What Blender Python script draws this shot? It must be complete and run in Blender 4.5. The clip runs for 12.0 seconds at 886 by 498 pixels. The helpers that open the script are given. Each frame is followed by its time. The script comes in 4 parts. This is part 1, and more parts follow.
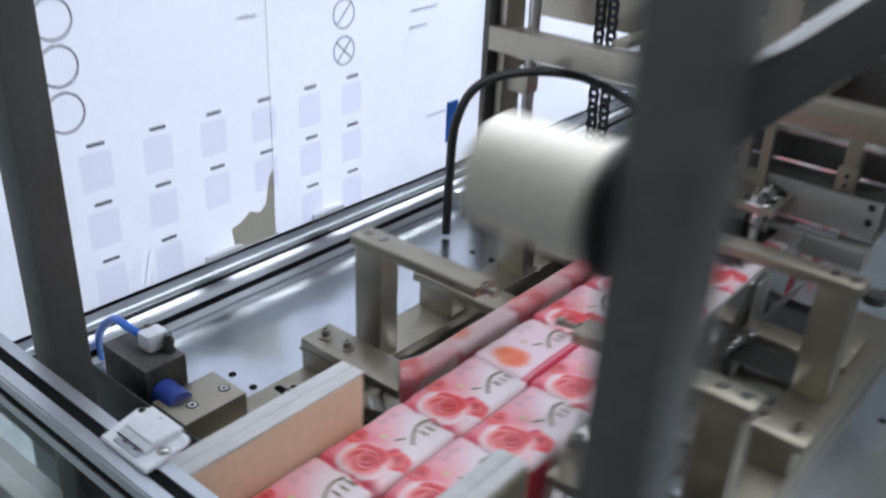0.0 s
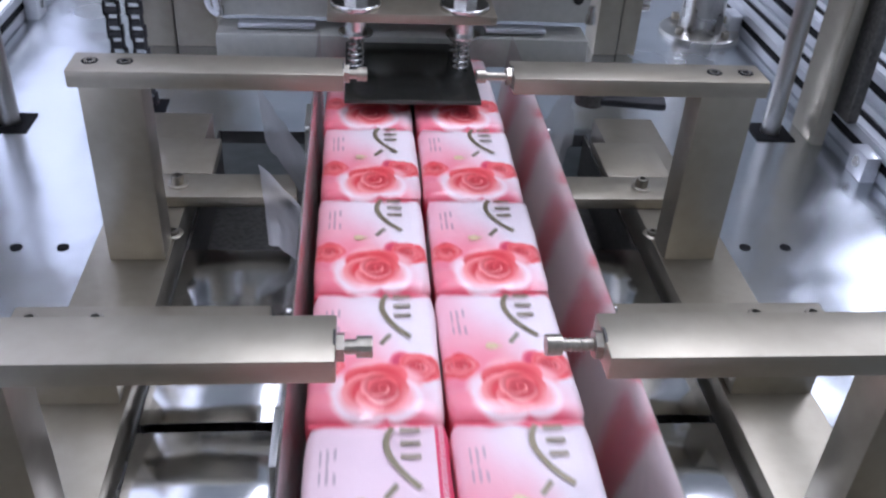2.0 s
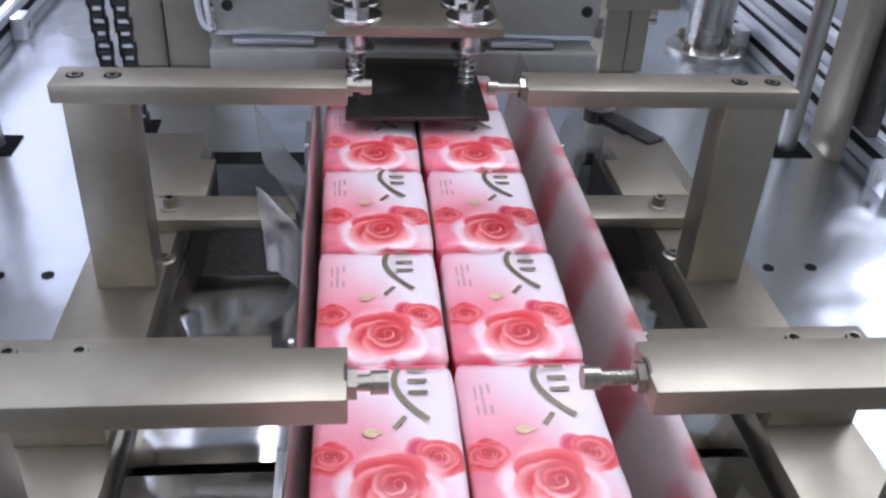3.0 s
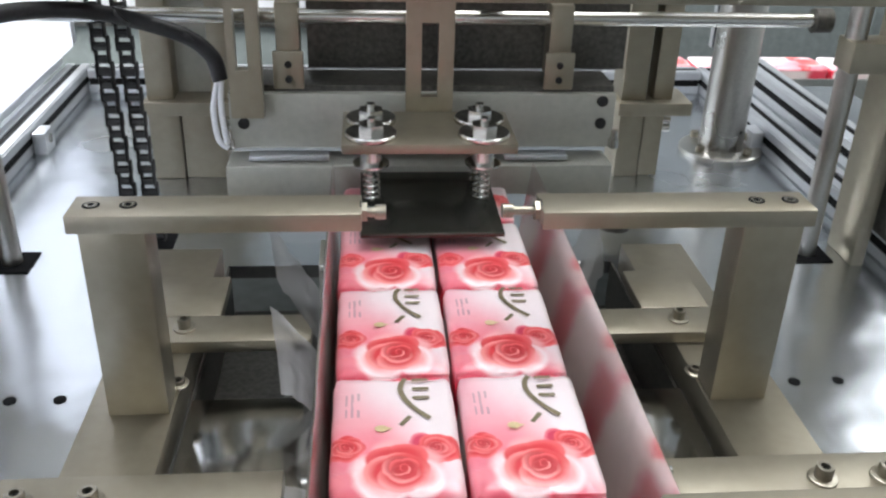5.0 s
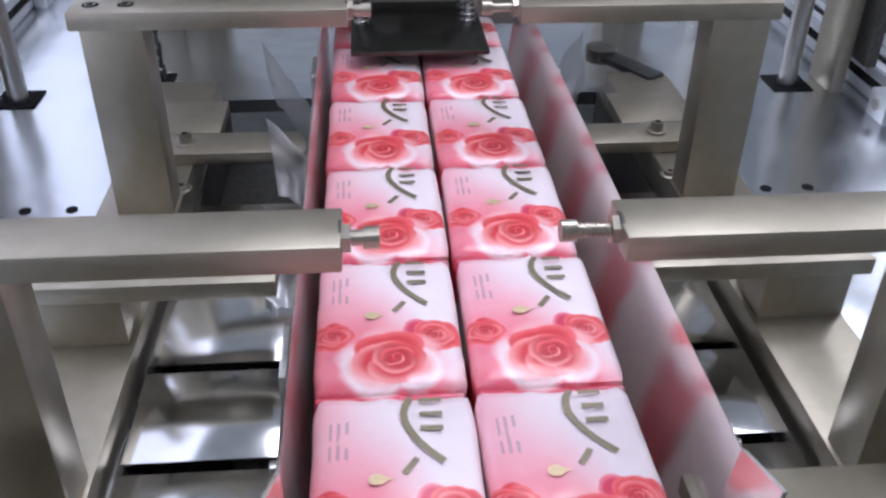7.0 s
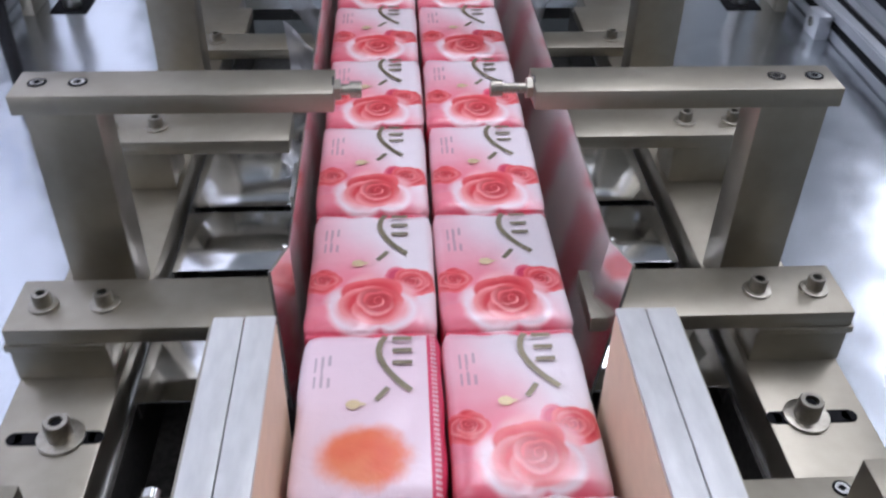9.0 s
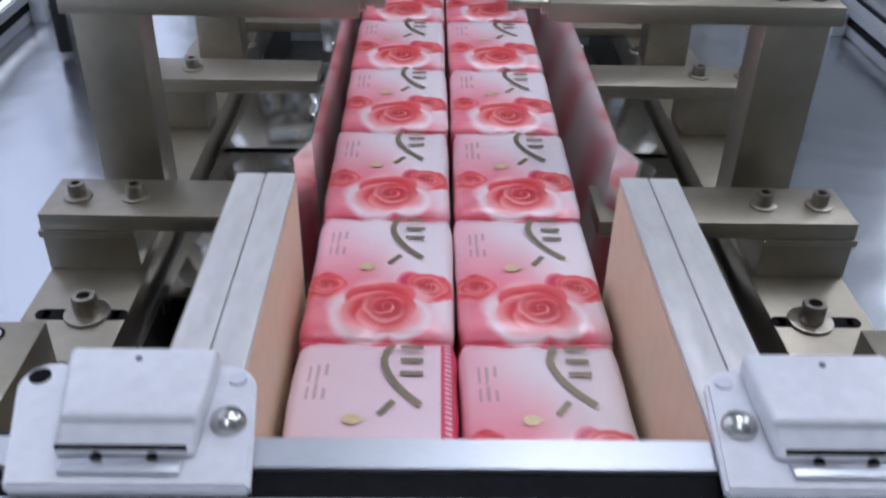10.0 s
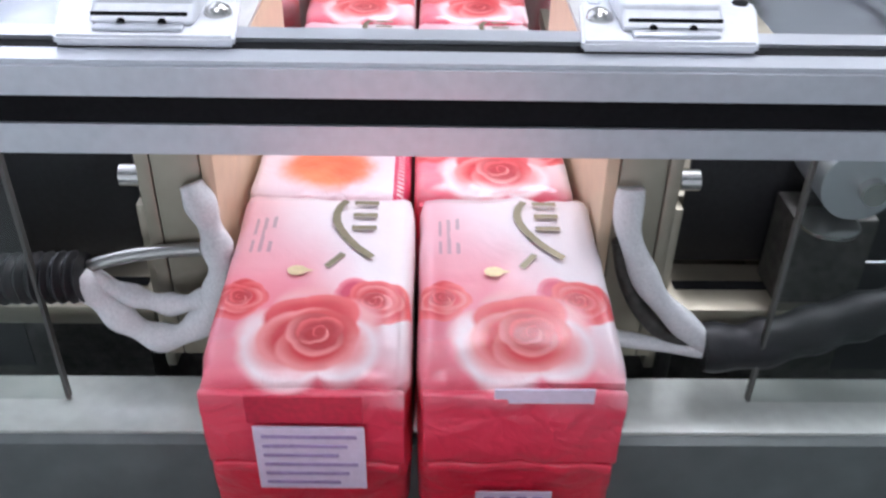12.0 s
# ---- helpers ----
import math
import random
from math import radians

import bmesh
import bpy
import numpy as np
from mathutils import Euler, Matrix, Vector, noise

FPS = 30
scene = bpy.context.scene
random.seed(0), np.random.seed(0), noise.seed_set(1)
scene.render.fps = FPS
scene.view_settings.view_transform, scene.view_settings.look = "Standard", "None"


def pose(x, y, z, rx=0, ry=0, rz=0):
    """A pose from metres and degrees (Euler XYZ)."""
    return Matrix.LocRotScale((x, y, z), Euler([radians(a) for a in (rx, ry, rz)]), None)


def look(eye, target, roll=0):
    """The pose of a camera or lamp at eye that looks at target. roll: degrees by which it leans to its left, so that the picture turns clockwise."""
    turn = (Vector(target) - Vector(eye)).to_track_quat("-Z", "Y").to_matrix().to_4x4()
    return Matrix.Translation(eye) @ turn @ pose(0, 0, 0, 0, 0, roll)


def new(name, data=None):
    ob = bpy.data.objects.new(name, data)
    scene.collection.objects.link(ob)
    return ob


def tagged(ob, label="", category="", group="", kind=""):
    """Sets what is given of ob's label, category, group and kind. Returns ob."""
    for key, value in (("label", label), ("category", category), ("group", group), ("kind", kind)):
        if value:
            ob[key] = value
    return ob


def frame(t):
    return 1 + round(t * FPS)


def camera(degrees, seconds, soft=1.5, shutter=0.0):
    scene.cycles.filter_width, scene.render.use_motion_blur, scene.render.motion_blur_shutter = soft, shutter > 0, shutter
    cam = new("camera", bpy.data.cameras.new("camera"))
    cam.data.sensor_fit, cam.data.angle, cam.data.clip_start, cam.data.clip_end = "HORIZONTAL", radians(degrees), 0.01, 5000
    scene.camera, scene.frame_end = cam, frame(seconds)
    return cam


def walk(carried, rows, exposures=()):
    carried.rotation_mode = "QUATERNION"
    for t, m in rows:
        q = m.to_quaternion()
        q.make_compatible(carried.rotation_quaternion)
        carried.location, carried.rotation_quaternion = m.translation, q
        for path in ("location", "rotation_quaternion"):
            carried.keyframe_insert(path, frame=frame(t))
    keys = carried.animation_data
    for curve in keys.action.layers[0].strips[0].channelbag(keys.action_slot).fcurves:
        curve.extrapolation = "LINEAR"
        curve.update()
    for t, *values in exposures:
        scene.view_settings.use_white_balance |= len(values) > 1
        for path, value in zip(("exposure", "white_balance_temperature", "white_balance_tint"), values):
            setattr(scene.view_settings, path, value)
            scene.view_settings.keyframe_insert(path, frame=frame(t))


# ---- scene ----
cam = camera(52.1, 12.0, 2.3, 0.45)
PATH = [
    (0.0, (0.3695, -0.5832, 0.5543), (0.0893, -0.2362, 0.3282), 2.64),
    (0.1, (0.2951, -0.5885, 0.5241), (0.0347, -0.2266, 0.2980), 2.92),
    (0.2, (0.2351, -0.5731, 0.5252), (-0.0006, -0.2033, 0.2851), 3.22),
    (0.3, (0.1862, -0.5542, 0.5147), (-0.0248, -0.1769, 0.2635), 3.38),
    (0.4, (0.1443, -0.5340, 0.5090), (-0.0385, -0.1508, 0.2450), 3.22),
    (0.5, (0.1145, -0.5120, 0.4995), (-0.0382, -0.1198, 0.2296), 3.97),
    (0.8, (0.0331, -0.4327, 0.4765), (-0.0196, -0.0293, 0.1858), 5.89),
    (1.0, (-0.0107, -0.3792, 0.4399), (-0.0208, 0.0278, 0.1496), 6.11),
    (1.2, (-0.0507, -0.3369, 0.4210), (-0.0230, 0.0676, 0.1285), 6.29),
    (1.5, (-0.0590, -0.2946, 0.3946), (-0.0101, 0.1118, 0.1075), 5.40),
    (2.0, (-0.0424, -0.2601, 0.3761), (0.0043, 0.1499, 0.0938), 3.68),
    (2.5, (-0.0469, -0.2508, 0.3673), (-0.0012, 0.1629, 0.0903), 3.22),
    (3.0, (-0.0489, -0.2301, 0.3548), (0.0013, 0.1872, 0.0839), 3.28),
    (3.5, (-0.0480, -0.2230, 0.3590), (0.0003, 0.2003, 0.0972), 2.9),
    (5.3, (-0.0470, -0.2130, 0.3699), (-0.0089, 0.2301, 0.1413), 1.38),
    (5.5, (-0.0462, -0.2145, 0.3678), (-0.0095, 0.2264, 0.1347), 0.96),
    (5.8, (-0.0418, -0.2206, 0.3596), (-0.0071, 0.2104, 0.1086), 0.82),
    (6.0, (-0.0410, -0.2289, 0.3437), (-0.0065, 0.1992, 0.0877), 1.00),
    (6.5, (-0.0356, -0.2508, 0.3274), (-0.0038, 0.1698, 0.0589), 0.64),
    (8.3, (-0.0483, -0.3698, 0.3656), (0.0032, 0.0355, 0.0773), 1.55),
    (8.5, (-0.0397, -0.3862, 0.3735), (0.0045, 0.0148, 0.0782), 1.21),
    (9.0, (-0.0205, -0.4180, 0.3696), (0.0049, -0.0218, 0.0656), 1.17),
    (9.5, (-0.0211, -0.4591, 0.3582), (-0.0098, -0.0553, 0.0636), 1.64),
    (10.0, (-0.0143, -0.4845, 0.3090), (-0.0042, -0.0660, 0.0356), 1.44),
    (10.5, (-0.0051, -0.5021, 0.2815), (0.0118, -0.0775, 0.0179), 1.52),
    (11.0, (-0.0121, -0.5323, 0.2646), (0.0068, -0.1110, -0.0040), 1.66),
    (11.5, (-0.0050, -0.5780, 0.2520), (0.0018, -0.1550, -0.0146), 1.08),
    (12.0, (0.0049, -0.6032, 0.2600), (0.0154, -0.1905, -0.0220), 1.27),
]
walk(cam, [(t, look(eye, target, roll)) for t, eye, target, roll in PATH],
     exposures=[(0.0, -0.46, 6100, 13), (0.5, -0.46, 7000, 14), (1.1, 0.08, 5750, 19), (1.5, 0.08, 5680, 22), (2.5, 0.14, 5850, 23), (3.6, 0.14, 6070, 19), (5.4, 0.32, 6700, 10),
                (5.7, 0.32, 6650, 12), (6.1, 0.16, 6020, 19), (6.6, 0.15, 5940, 22), (8.4, -0.08, 6150, 19), (9.5, -0.26, 5800, 22), (10.0, -0.38, 5850, 19), (10.5, -0.20, 5970, 16),
                (11.0, -0.02, 6080, 16), (11.4, 0.24, 6110, 16), (12.0, 0.68, 6180, 18)])

# ---- light ----
world = bpy.data.worlds.new("room_air")
scene.world = world
world.use_nodes = True
world.node_tree.nodes["Background"].inputs[0].default_value = (0.75, 0.85, 1.0, 1)
world.node_tree.nodes["Background"].inputs[1].default_value = 0.25


def area(name, place, target, size, size_y, watts, colour):
    data = bpy.data.lights.new(name, "AREA")
    data.shape, data.size, data.size_y, data.energy, data.color = "RECTANGLE", size, size_y, watts, colour
    ob = new(name, data)
    ob.matrix_world = look(place, target)
    return ob


COOL = (0.93, 0.97, 1.0)
# none is in view: added and placed to brighten paper, table, packs and background
LAMPS = {"a": (-1.45, 0.5, 130), "b": (0.35, 0.75, 13), "c": (2.35, 2.2, 17), "d": (-0.15, -1.0, 4.5), "e": (1.35, 0.4, 8), "f": (-1.5, 1.75, 95)}
for key, (lx, ly, watts) in LAMPS.items():
    area("ceiling_lamp_" + key, (lx, ly, 1.93), (lx, ly, 0), 0.5, 1.3, watts, COOL)

# ---- materials ----


def mat(name, colour, rough=0.5, metal=0.0, vary=0.12, scale=60, bump=0.0, stretch=(1, 1, 1), rough_vary=0.1, coat=0.0, second=None):
    m = bpy.data.materials.new(name)
    m.use_nodes = True
    nt = m.node_tree
    n, l = nt.nodes, nt.links
    b = n["Principled BSDF"]
    b.inputs["Metallic"].default_value = metal
    b.inputs["Coat Weight"].default_value = coat
    tc = n.new("ShaderNodeTexCoord")
    mp = n.new("ShaderNodeMapping")
    mp.inputs["Scale"].default_value = stretch
    l.new(tc.outputs["Object"], mp.inputs["Vector"])
    fine = n.new("ShaderNodeTexNoise")
    fine.inputs["Scale"].default_value, fine.inputs["Detail"].default_value = scale * 8, 4
    wide = n.new("ShaderNodeTexNoise")
    wide.inputs["Scale"].default_value, wide.inputs["Detail"].default_value = scale * 0.4, 5
    l.new(mp.outputs[0], fine.inputs["Vector"])
    l.new(tc.outputs["Object"], wide.inputs["Vector"])
    both = n.new("ShaderNodeMix")
    both.inputs[0].default_value = 0.5
    l.new(fine.outputs["Fac"], both.inputs[2])
    l.new(wide.outputs["Fac"], both.inputs[3])
    ramp = n.new("ShaderNodeValToRGB")
    lo = second or [c * (1 - vary * 2.2) for c in colour]
    hi = [min(1, c * (1 + vary)) for c in colour]
    ramp.color_ramp.elements[0].position, ramp.color_ramp.elements[1].position = 0.3, 0.65
    ramp.color_ramp.elements[0].color, ramp.color_ramp.elements[1].color = (*lo, 1), (*hi, 1)
    l.new(both.outputs[0], ramp.inputs[0])
    l.new(ramp.outputs[0], b.inputs["Base Color"])
    rr = n.new("ShaderNodeMapRange")
    rr.inputs[3].default_value, rr.inputs[4].default_value = max(0.02, rough - rough_vary), min(1, rough + rough_vary)
    l.new(wide.outputs["Fac"], rr.inputs[0])
    l.new(rr.outputs[0], b.inputs["Roughness"])
    if bump:
        bp = n.new("ShaderNodeBump")
        bp.inputs["Strength"].default_value, bp.inputs["Distance"].default_value = bump, 0.0006
        l.new(both.outputs[0], bp.inputs["Height"])
        l.new(bp.outputs[0], b.inputs["Normal"])
    return m


def clear(name, tint, gloss=0.12, rough=0.08):
    m = bpy.data.materials.new(name)
    m.use_nodes = True
    n, l = m.node_tree.nodes, m.node_tree.links
    n.remove(n["Principled BSDF"])
    tr, gl, mx = n.new("ShaderNodeBsdfTransparent"), n.new("ShaderNodeBsdfGlossy"), n.new("ShaderNodeMixShader")
    tr.inputs[0].default_value = (*tint, 1)
    gl.inputs["Roughness"].default_value = rough
    mx.inputs[0].default_value = gloss
    l.new(tr.outputs[0], mx.inputs[1])
    l.new(gl.outputs[0], mx.inputs[2])
    l.new(mx.outputs[0], n["Material Output"].inputs[0])
    return m


NICKEL = mat("bead_blasted_nickel", (0.36, 0.325, 0.255), 0.40, 0.88, 0.05, 14, 0.03)
STEEL = mat("brushed_steel", (0.52, 0.51, 0.48), 0.3, 1.0, 0.08, 30, 0.05, (1, 12, 1))
TABLE_STEEL = mat("table_steel", (0.66, 0.69, 0.72), 0.25, 1.0, 0.06, 12, 0.0, (14, 1, 1), 0.08)
MIRROR_STEEL = mat("polished_steel", (0.62, 0.62, 0.61), 0.13, 1.0, 0.05, 14, 0.02, (1, 1, 1), 0.05)
WALL_STEEL = mat("dull_polished_steel", (0.80, 0.76, 0.73), 0.21, 0.88, 0.06, 20, 0.03, (1, 1, 1), 0.06)


def wavy(m, scale, strength, height):
    """Thin sheet that is not quite flat: what it mirrors breaks up into soft patches."""
    nt = m.node_tree
    swell, dent, tco = nt.nodes.new("ShaderNodeTexNoise"), nt.nodes.new("ShaderNodeBump"), nt.nodes.new("ShaderNodeTexCoord")
    swell.inputs["Scale"].default_value, swell.inputs["Detail"].default_value = scale, 2
    dent.inputs["Strength"].default_value, dent.inputs["Distance"].default_value = strength, height
    nt.links.new(tco.outputs["Object"], swell.inputs["Vector"])
    nt.links.new(swell.outputs["Fac"], dent.inputs["Height"])
    nt.links.new(dent.outputs[0], nt.nodes["Principled BSDF"].inputs["Normal"])


wavy(TABLE_STEEL, 11, 0.55, 0.006)
wavy(MIRROR_STEEL, 14, 0.3, 0.005)
CHROME = mat("bright_chrome", (0.60, 0.59, 0.56), 0.22, 1.0, 0.04, 40)
ALUMINIUM = mat("anodised_aluminium", (0.60, 0.62, 0.65), 0.36, 0.75, 0.05, 30, 0.04, (1, 8, 1))
DARK_POLISH = mat("dark_polished_plate", (0.085, 0.085, 0.075), 0.22, 0.8, 0.1, 20)
JAW_PAINT = mat("pale_grey_green_paint", (0.40, 0.40, 0.355), 0.40, 0.3, 0.06, 20, 0.05)
DARK_METAL = mat("dark_oiled_metal", (0.10, 0.095, 0.085), 0.45, 0.6, 0.3, 30, 0.1)
BLACK = mat("black_rubber", (0.012, 0.012, 0.014), 0.5, 0, 0.3, 60, 0.1)
# near-black colour for the shade inside slots, holes and sockets
RECESS_SHADE = mat("painted_recess_shade", (0.01, 0.01, 0.011), 0.7, 0, 0.2, 60)
RECESS_SHADE.node_tree.nodes["Principled BSDF"].inputs["Specular IOR Level"].default_value = 0.08
WHITE_PLASTIC = mat("white_plastic", (0.80, 0.81, 0.84), 0.35, 0, 0.05, 30, 0.05)
STRIP = mat("pale_worn_strip", (0.66, 0.65, 0.62), 0.38, 0.15, 0.08, 30, 0.06, (1, 0.3, 1))
TAN = mat("tan_polymer_board", (0.80, 0.60, 0.41), 0.5, 0, 0.04, 14, 0.03)
PAPER = mat("white_paper", (0.82, 0.83, 0.86), 0.8, 0, 0.03, 12)
INK = mat("printed_grey_ink", (0.16, 0.17, 0.21), 0.8, 0, 0.15, 60)
PALE_INK = mat("pale_printed_ink", (0.73, 0.74, 0.81), 0.8, 0, 0.08, 30)
BLUE = mat("blue_plastic", (0.02, 0.05, 0.28), 0.35, 0, 0.2, 40)
BLUE_TUBE = mat("blue_tube", (0.03, 0.16, 0.62), 0.3, 0, 0.1, 60)
CLOTH = mat("white_wrapping_tape", (0.82, 0.82, 0.82), 0.75, 0, 0.1, 120, 0.6)
SCREW = mat("oiled_screw_steel", (0.36, 0.33, 0.27), 0.3, 0.95, 0.12, 60)
POST_M = mat("dark_grey_post_paint", (0.115, 0.115, 0.105), 0.45, 0.2, 0.12, 20, 0.05)
GOLD_INK = mat("gold_ink", (0.30, 0.25, 0.16), 0.35, 0.4, 0.1, 60)
GOLD_PALE = mat("pale_gold_ink", (0.80, 0.62, 0.36), 0.35, 0.3, 0.1, 60)
LABEL_INK = mat("label_ink", (0.34, 0.25, 0.45), 0.6, 0, 0.2, 90)
LABEL = mat("label_paper", (0.70, 0.62, 0.74), 0.5, 0, 0.06, 60)
RED_INK = mat("red_ink", (0.55, 0.015, 0.05), 0.4, 0, 0.15, 60)
CREAM = mat("cream_core_card", (0.66, 0.62, 0.50), 0.45, 0, 0.08, 40)
FLOOR_M = mat("grey_epoxy_floor", (0.20, 0.23, 0.24), 0.4, 0, 0.15, 3)
WALL_M = mat("pale_wall_paint", (0.55, 0.57, 0.58), 0.7, 0, 0.05, 3)
SILL_M = mat("pale_sill_paint", (0.62, 0.65, 0.60), 0.35, 0.1, 0.08, 16, 0.05)
DIM_M = mat("green_grey_machine_paint", (0.16, 0.18, 0.175), 0.45, 0.1, 0.15, 6)
FILM = clear("clear_film", (0.88, 0.88, 0.88), 0.42, 0.28)
ACRYLIC = clear("clear_acrylic", (0.90, 0.92, 0.91), 0.035, 0.03)
LAMP_M = bpy.data.materials.new("lamp_tube")
LAMP_M.use_nodes = True
LAMP_M.node_tree.nodes["Principled BSDF"].inputs["Emission Color"].default_value = (0.93, 0.97, 1, 1)
LAMP_M.node_tree.nodes["Principled BSDF"].inputs["Emission Strength"].default_value = 6.0


def wrapper_material(name, rose_lo, rose_hi, veil):
    """Printed flow-wrap: red at the near end, white at the far end, a bunch of roses across the middle."""
    m = bpy.data.materials.new(name)
    m.use_nodes = True
    n, l = m.node_tree.nodes, m.node_tree.links
    b = n["Principled BSDF"]

    def math_(op, a, c=None, clamp=False):
        k = n.new("ShaderNodeMath")
        k.operation, k.use_clamp = op, clamp
        for i, v in enumerate((a, c)):
            if v is None:
                continue
            if isinstance(v, (int, float)):
                k.inputs[i].default_value = v
            else:
                l.new(v, k.inputs[i])
        return k.outputs[0]

    def mix(fac, a, c):
        k = n.new("ShaderNodeMix")
        k.data_type = "RGBA"
        if isinstance(fac, (int, float)):
            k.inputs[0].default_value = fac
        else:
            l.new(fac, k.inputs[0])
        for i, v in ((6, a), (7, c)):
            if isinstance(v, tuple):
                k.inputs[i].default_value = (*v, 1)
            else:
                l.new(v, k.inputs[i])
        return k.outputs[2]

    def step(v, lo, hi):
        k = n.new("ShaderNodeMapRange")
        k.interpolation_type = "SMOOTHSTEP"
        k.inputs[1].default_value, k.inputs[2].default_value = lo, hi
        l.new(v, k.inputs[0])
        return k.outputs[0]

    tc = n.new("ShaderNodeTexCoord")
    sep = n.new("ShaderNodeSeparateXYZ")
    l.new(tc.outputs["Object"], sep.inputs[0])
    x, y, z = sep.outputs
    wob = n.new("ShaderNodeTexNoise")
    wob.inputs["Scale"].default_value, wob.inputs["Detail"].default_value = 90, 3
    l.new(tc.outputs["Object"], wob.inputs["Vector"])
    wv = math_("SUBTRACT", wob.outputs["Fac"], 0.5)
    slow = n.new("ShaderNodeTexNoise")
    slow.inputs["Scale"].default_value, slow.inputs["Detail"].default_value = 32, 2
    l.new(tc.outputs["Object"], slow.inputs["Vector"])
    sv = math_("SUBTRACT", slow.outputs["Fac"], 0.5)
    # ground colour: near end red, then pink, far right corner white
    yy = math_("ADD", y, math_("MULTIPLY", sv, 0.02))
    base = mix(step(yy, -0.052, -0.036), (0.74, 0.08, 0.13), (0.87, 0.25, 0.30))
    base = mix(step(yy, -0.012, 0.022), base, (0.88, 0.45, 0.50))
    diag = math_("ADD", math_("MULTIPLY", x, 1.0), math_("MULTIPLY", y, 0.55))
    base = mix(step(math_("ADD", diag, math_("MULTIPLY", sv, 0.02)), -0.012, 0.022), base, (0.88, 0.77, 0.78))

    def petal(col, cx, cy, rx, ry, lobes, phase, lean, foot, rim):
        """One lobed petal: deep at its foot, pale along its rim, brighter on the side it leans to."""
        dx = math_("DIVIDE", math_("SUBTRACT", xs, cx), rx)
        dy = math_("DIVIDE", math_("SUBTRACT", ys, cy), ry)
        r = math_("SQRT", math_("ADD", math_("MULTIPLY", dx, dx), math_("MULTIPLY", dy, dy)))
        th = math_("ARCTAN2", dy, dx)
        lobe = math_("ABSOLUTE", math_("SINE", math_("ADD", math_("MULTIPLY", th, lobes / 2), phase)))
        r = math_("DIVIDE", r, math_("ADD", math_("MULTIPLY", lobe, 0.22), 0.80))
        bright = step(math_("ADD", math_("MULTIPLY", dy, math.sin(lean)), math_("MULTIPLY", dx, math.cos(lean))), -0.75, 0.65)
        grain = math_("ADD", math_("MULTIPLY", wv, 0.9), 1.0)
        fac = math_("MULTIPLY", step(r, 0.55, 0.97), math_("MULTIPLY", math_("ADD", math_("MULTIPLY", bright, 0.85), 0.15), grain), True)
        inv = n.new("ShaderNodeMapRange")
        inv.interpolation_type = "SMOOTHSTEP"
        inv.inputs[1].default_value, inv.inputs[2].default_value = (1.16, 0.86) if rim == WHITE else (1.06, 0.93)
        l.new(r, inv.inputs[0])
        return mix(inv.outputs[0], col, mix(fac, foot, rim))

    xs = math_("ADD", x, math_("MULTIPLY", wv, 0.0035))
    ys = math_("ADD", y, math_("MULTIPLY", sv, 0.006))
    WHITE, BLUSH, DEEP, HEART = (0.92, 0.74, 0.75), (0.90, 0.35, 0.36), rose_lo, tuple(c * 0.78 for c in rose_lo)

    def rose(col, cx, cy, s, t, red):
        """Petals laid one over another; the open outer ones are white or, on the small flowers, red."""
        out_rim, out_foot = (rose_hi, DEEP) if red else (WHITE, BLUSH)
        mid_rim = (0.88, 0.24, 0.24) if red else (0.90, 0.30, 0.29)
        c, d = math.cos(t), math.sin(t)
        rows_ = ((0.0, 0.0, 1.0, 0.95, 5, 0.3, -2.2, out_foot, out_rim),
                 (-0.30, -0.12, 0.70, 0.78, 2, 0.9, 3.3, out_foot, out_rim),
                 (0.32, -0.18, 0.66, 0.70, 2, 2.0, -0.6, out_foot, out_rim),
                 (0.00, 0.28, 0.74, 0.60, 3, 0.4, 1.2, DEEP, rose_hi),
                 (-0.10, -0.02, 0.66, 0.62, 2, 1.3, 2.8, DEEP, mid_rim),
                 (0.12, -0.10, 0.66, 0.58, 2, 0.2, -1.4, DEEP, mid_rim),
                 (0.06, 0.00, 0.46, 0.42, 2, 2.6, -2.2, HEART, mid_rim),
                 (0.13, 0.03, 0.36, 0.34, 3, 0.5, 1.9, HEART, rose_hi),
                 (0.05, -0.03, 0.22, 0.20, 2, 1.4, -0.8, HEART, mid_rim),
                 (0.12, 0.03, 0.13, 0.12, 2, 0.1, 2.6, HEART, rose_hi))
        for ox, oy, px, py, lobes, ph, lean, foot, rim in rows_:
            col = petal(col, cx + s * (ox * c - oy * d), cy + s * (ox * d + oy * c), s * px, s * py, lobes, ph + t, lean + t, foot, rim)
        return col

    if veil:
        # one blurred orange bloom
        bx, by = math_("DIVIDE", math_("ADD", xs, 0.001), 0.0245), math_("DIVIDE", math_("ADD", ys, 0.027), 0.0200)
        br = math_("ADD", math_("SQRT", math_("ADD", math_("MULTIPLY", bx, bx), math_("MULTIPLY", by, by))), math_("MULTIPLY", wv, 0.5))
        base = mix(math_("SUBTRACT", 1.0, step(br, 0.55, 1.0)), (0.87, 0.66, 0.70), mix(step(sv, -0.15, 0.2), (0.86, 0.13, 0.05), (0.90, 0.28, 0.12)))
    else:
        base = petal(base, -0.0285, -0.0235, 0.011, 0.009, 2, 0.6, 2.0, (0.82, 0.22, 0.28), (0.90, 0.45, 0.50))
        base = rose(base, -0.0255, -0.0125, 0.0105, 0.9, True)
        base = petal(base, 0.0130, -0.0085, 0.0075, 0.0070, 2, 0.4, 2.4, (0.68, 0.05, 0.11), (0.86, 0.24, 0.30))
        base = rose(base, 0.0215, -0.0135, 0.0118, 2.5, True)
        base = rose(base, 0.0010, -0.0290, 0.0225, 0.0, False)
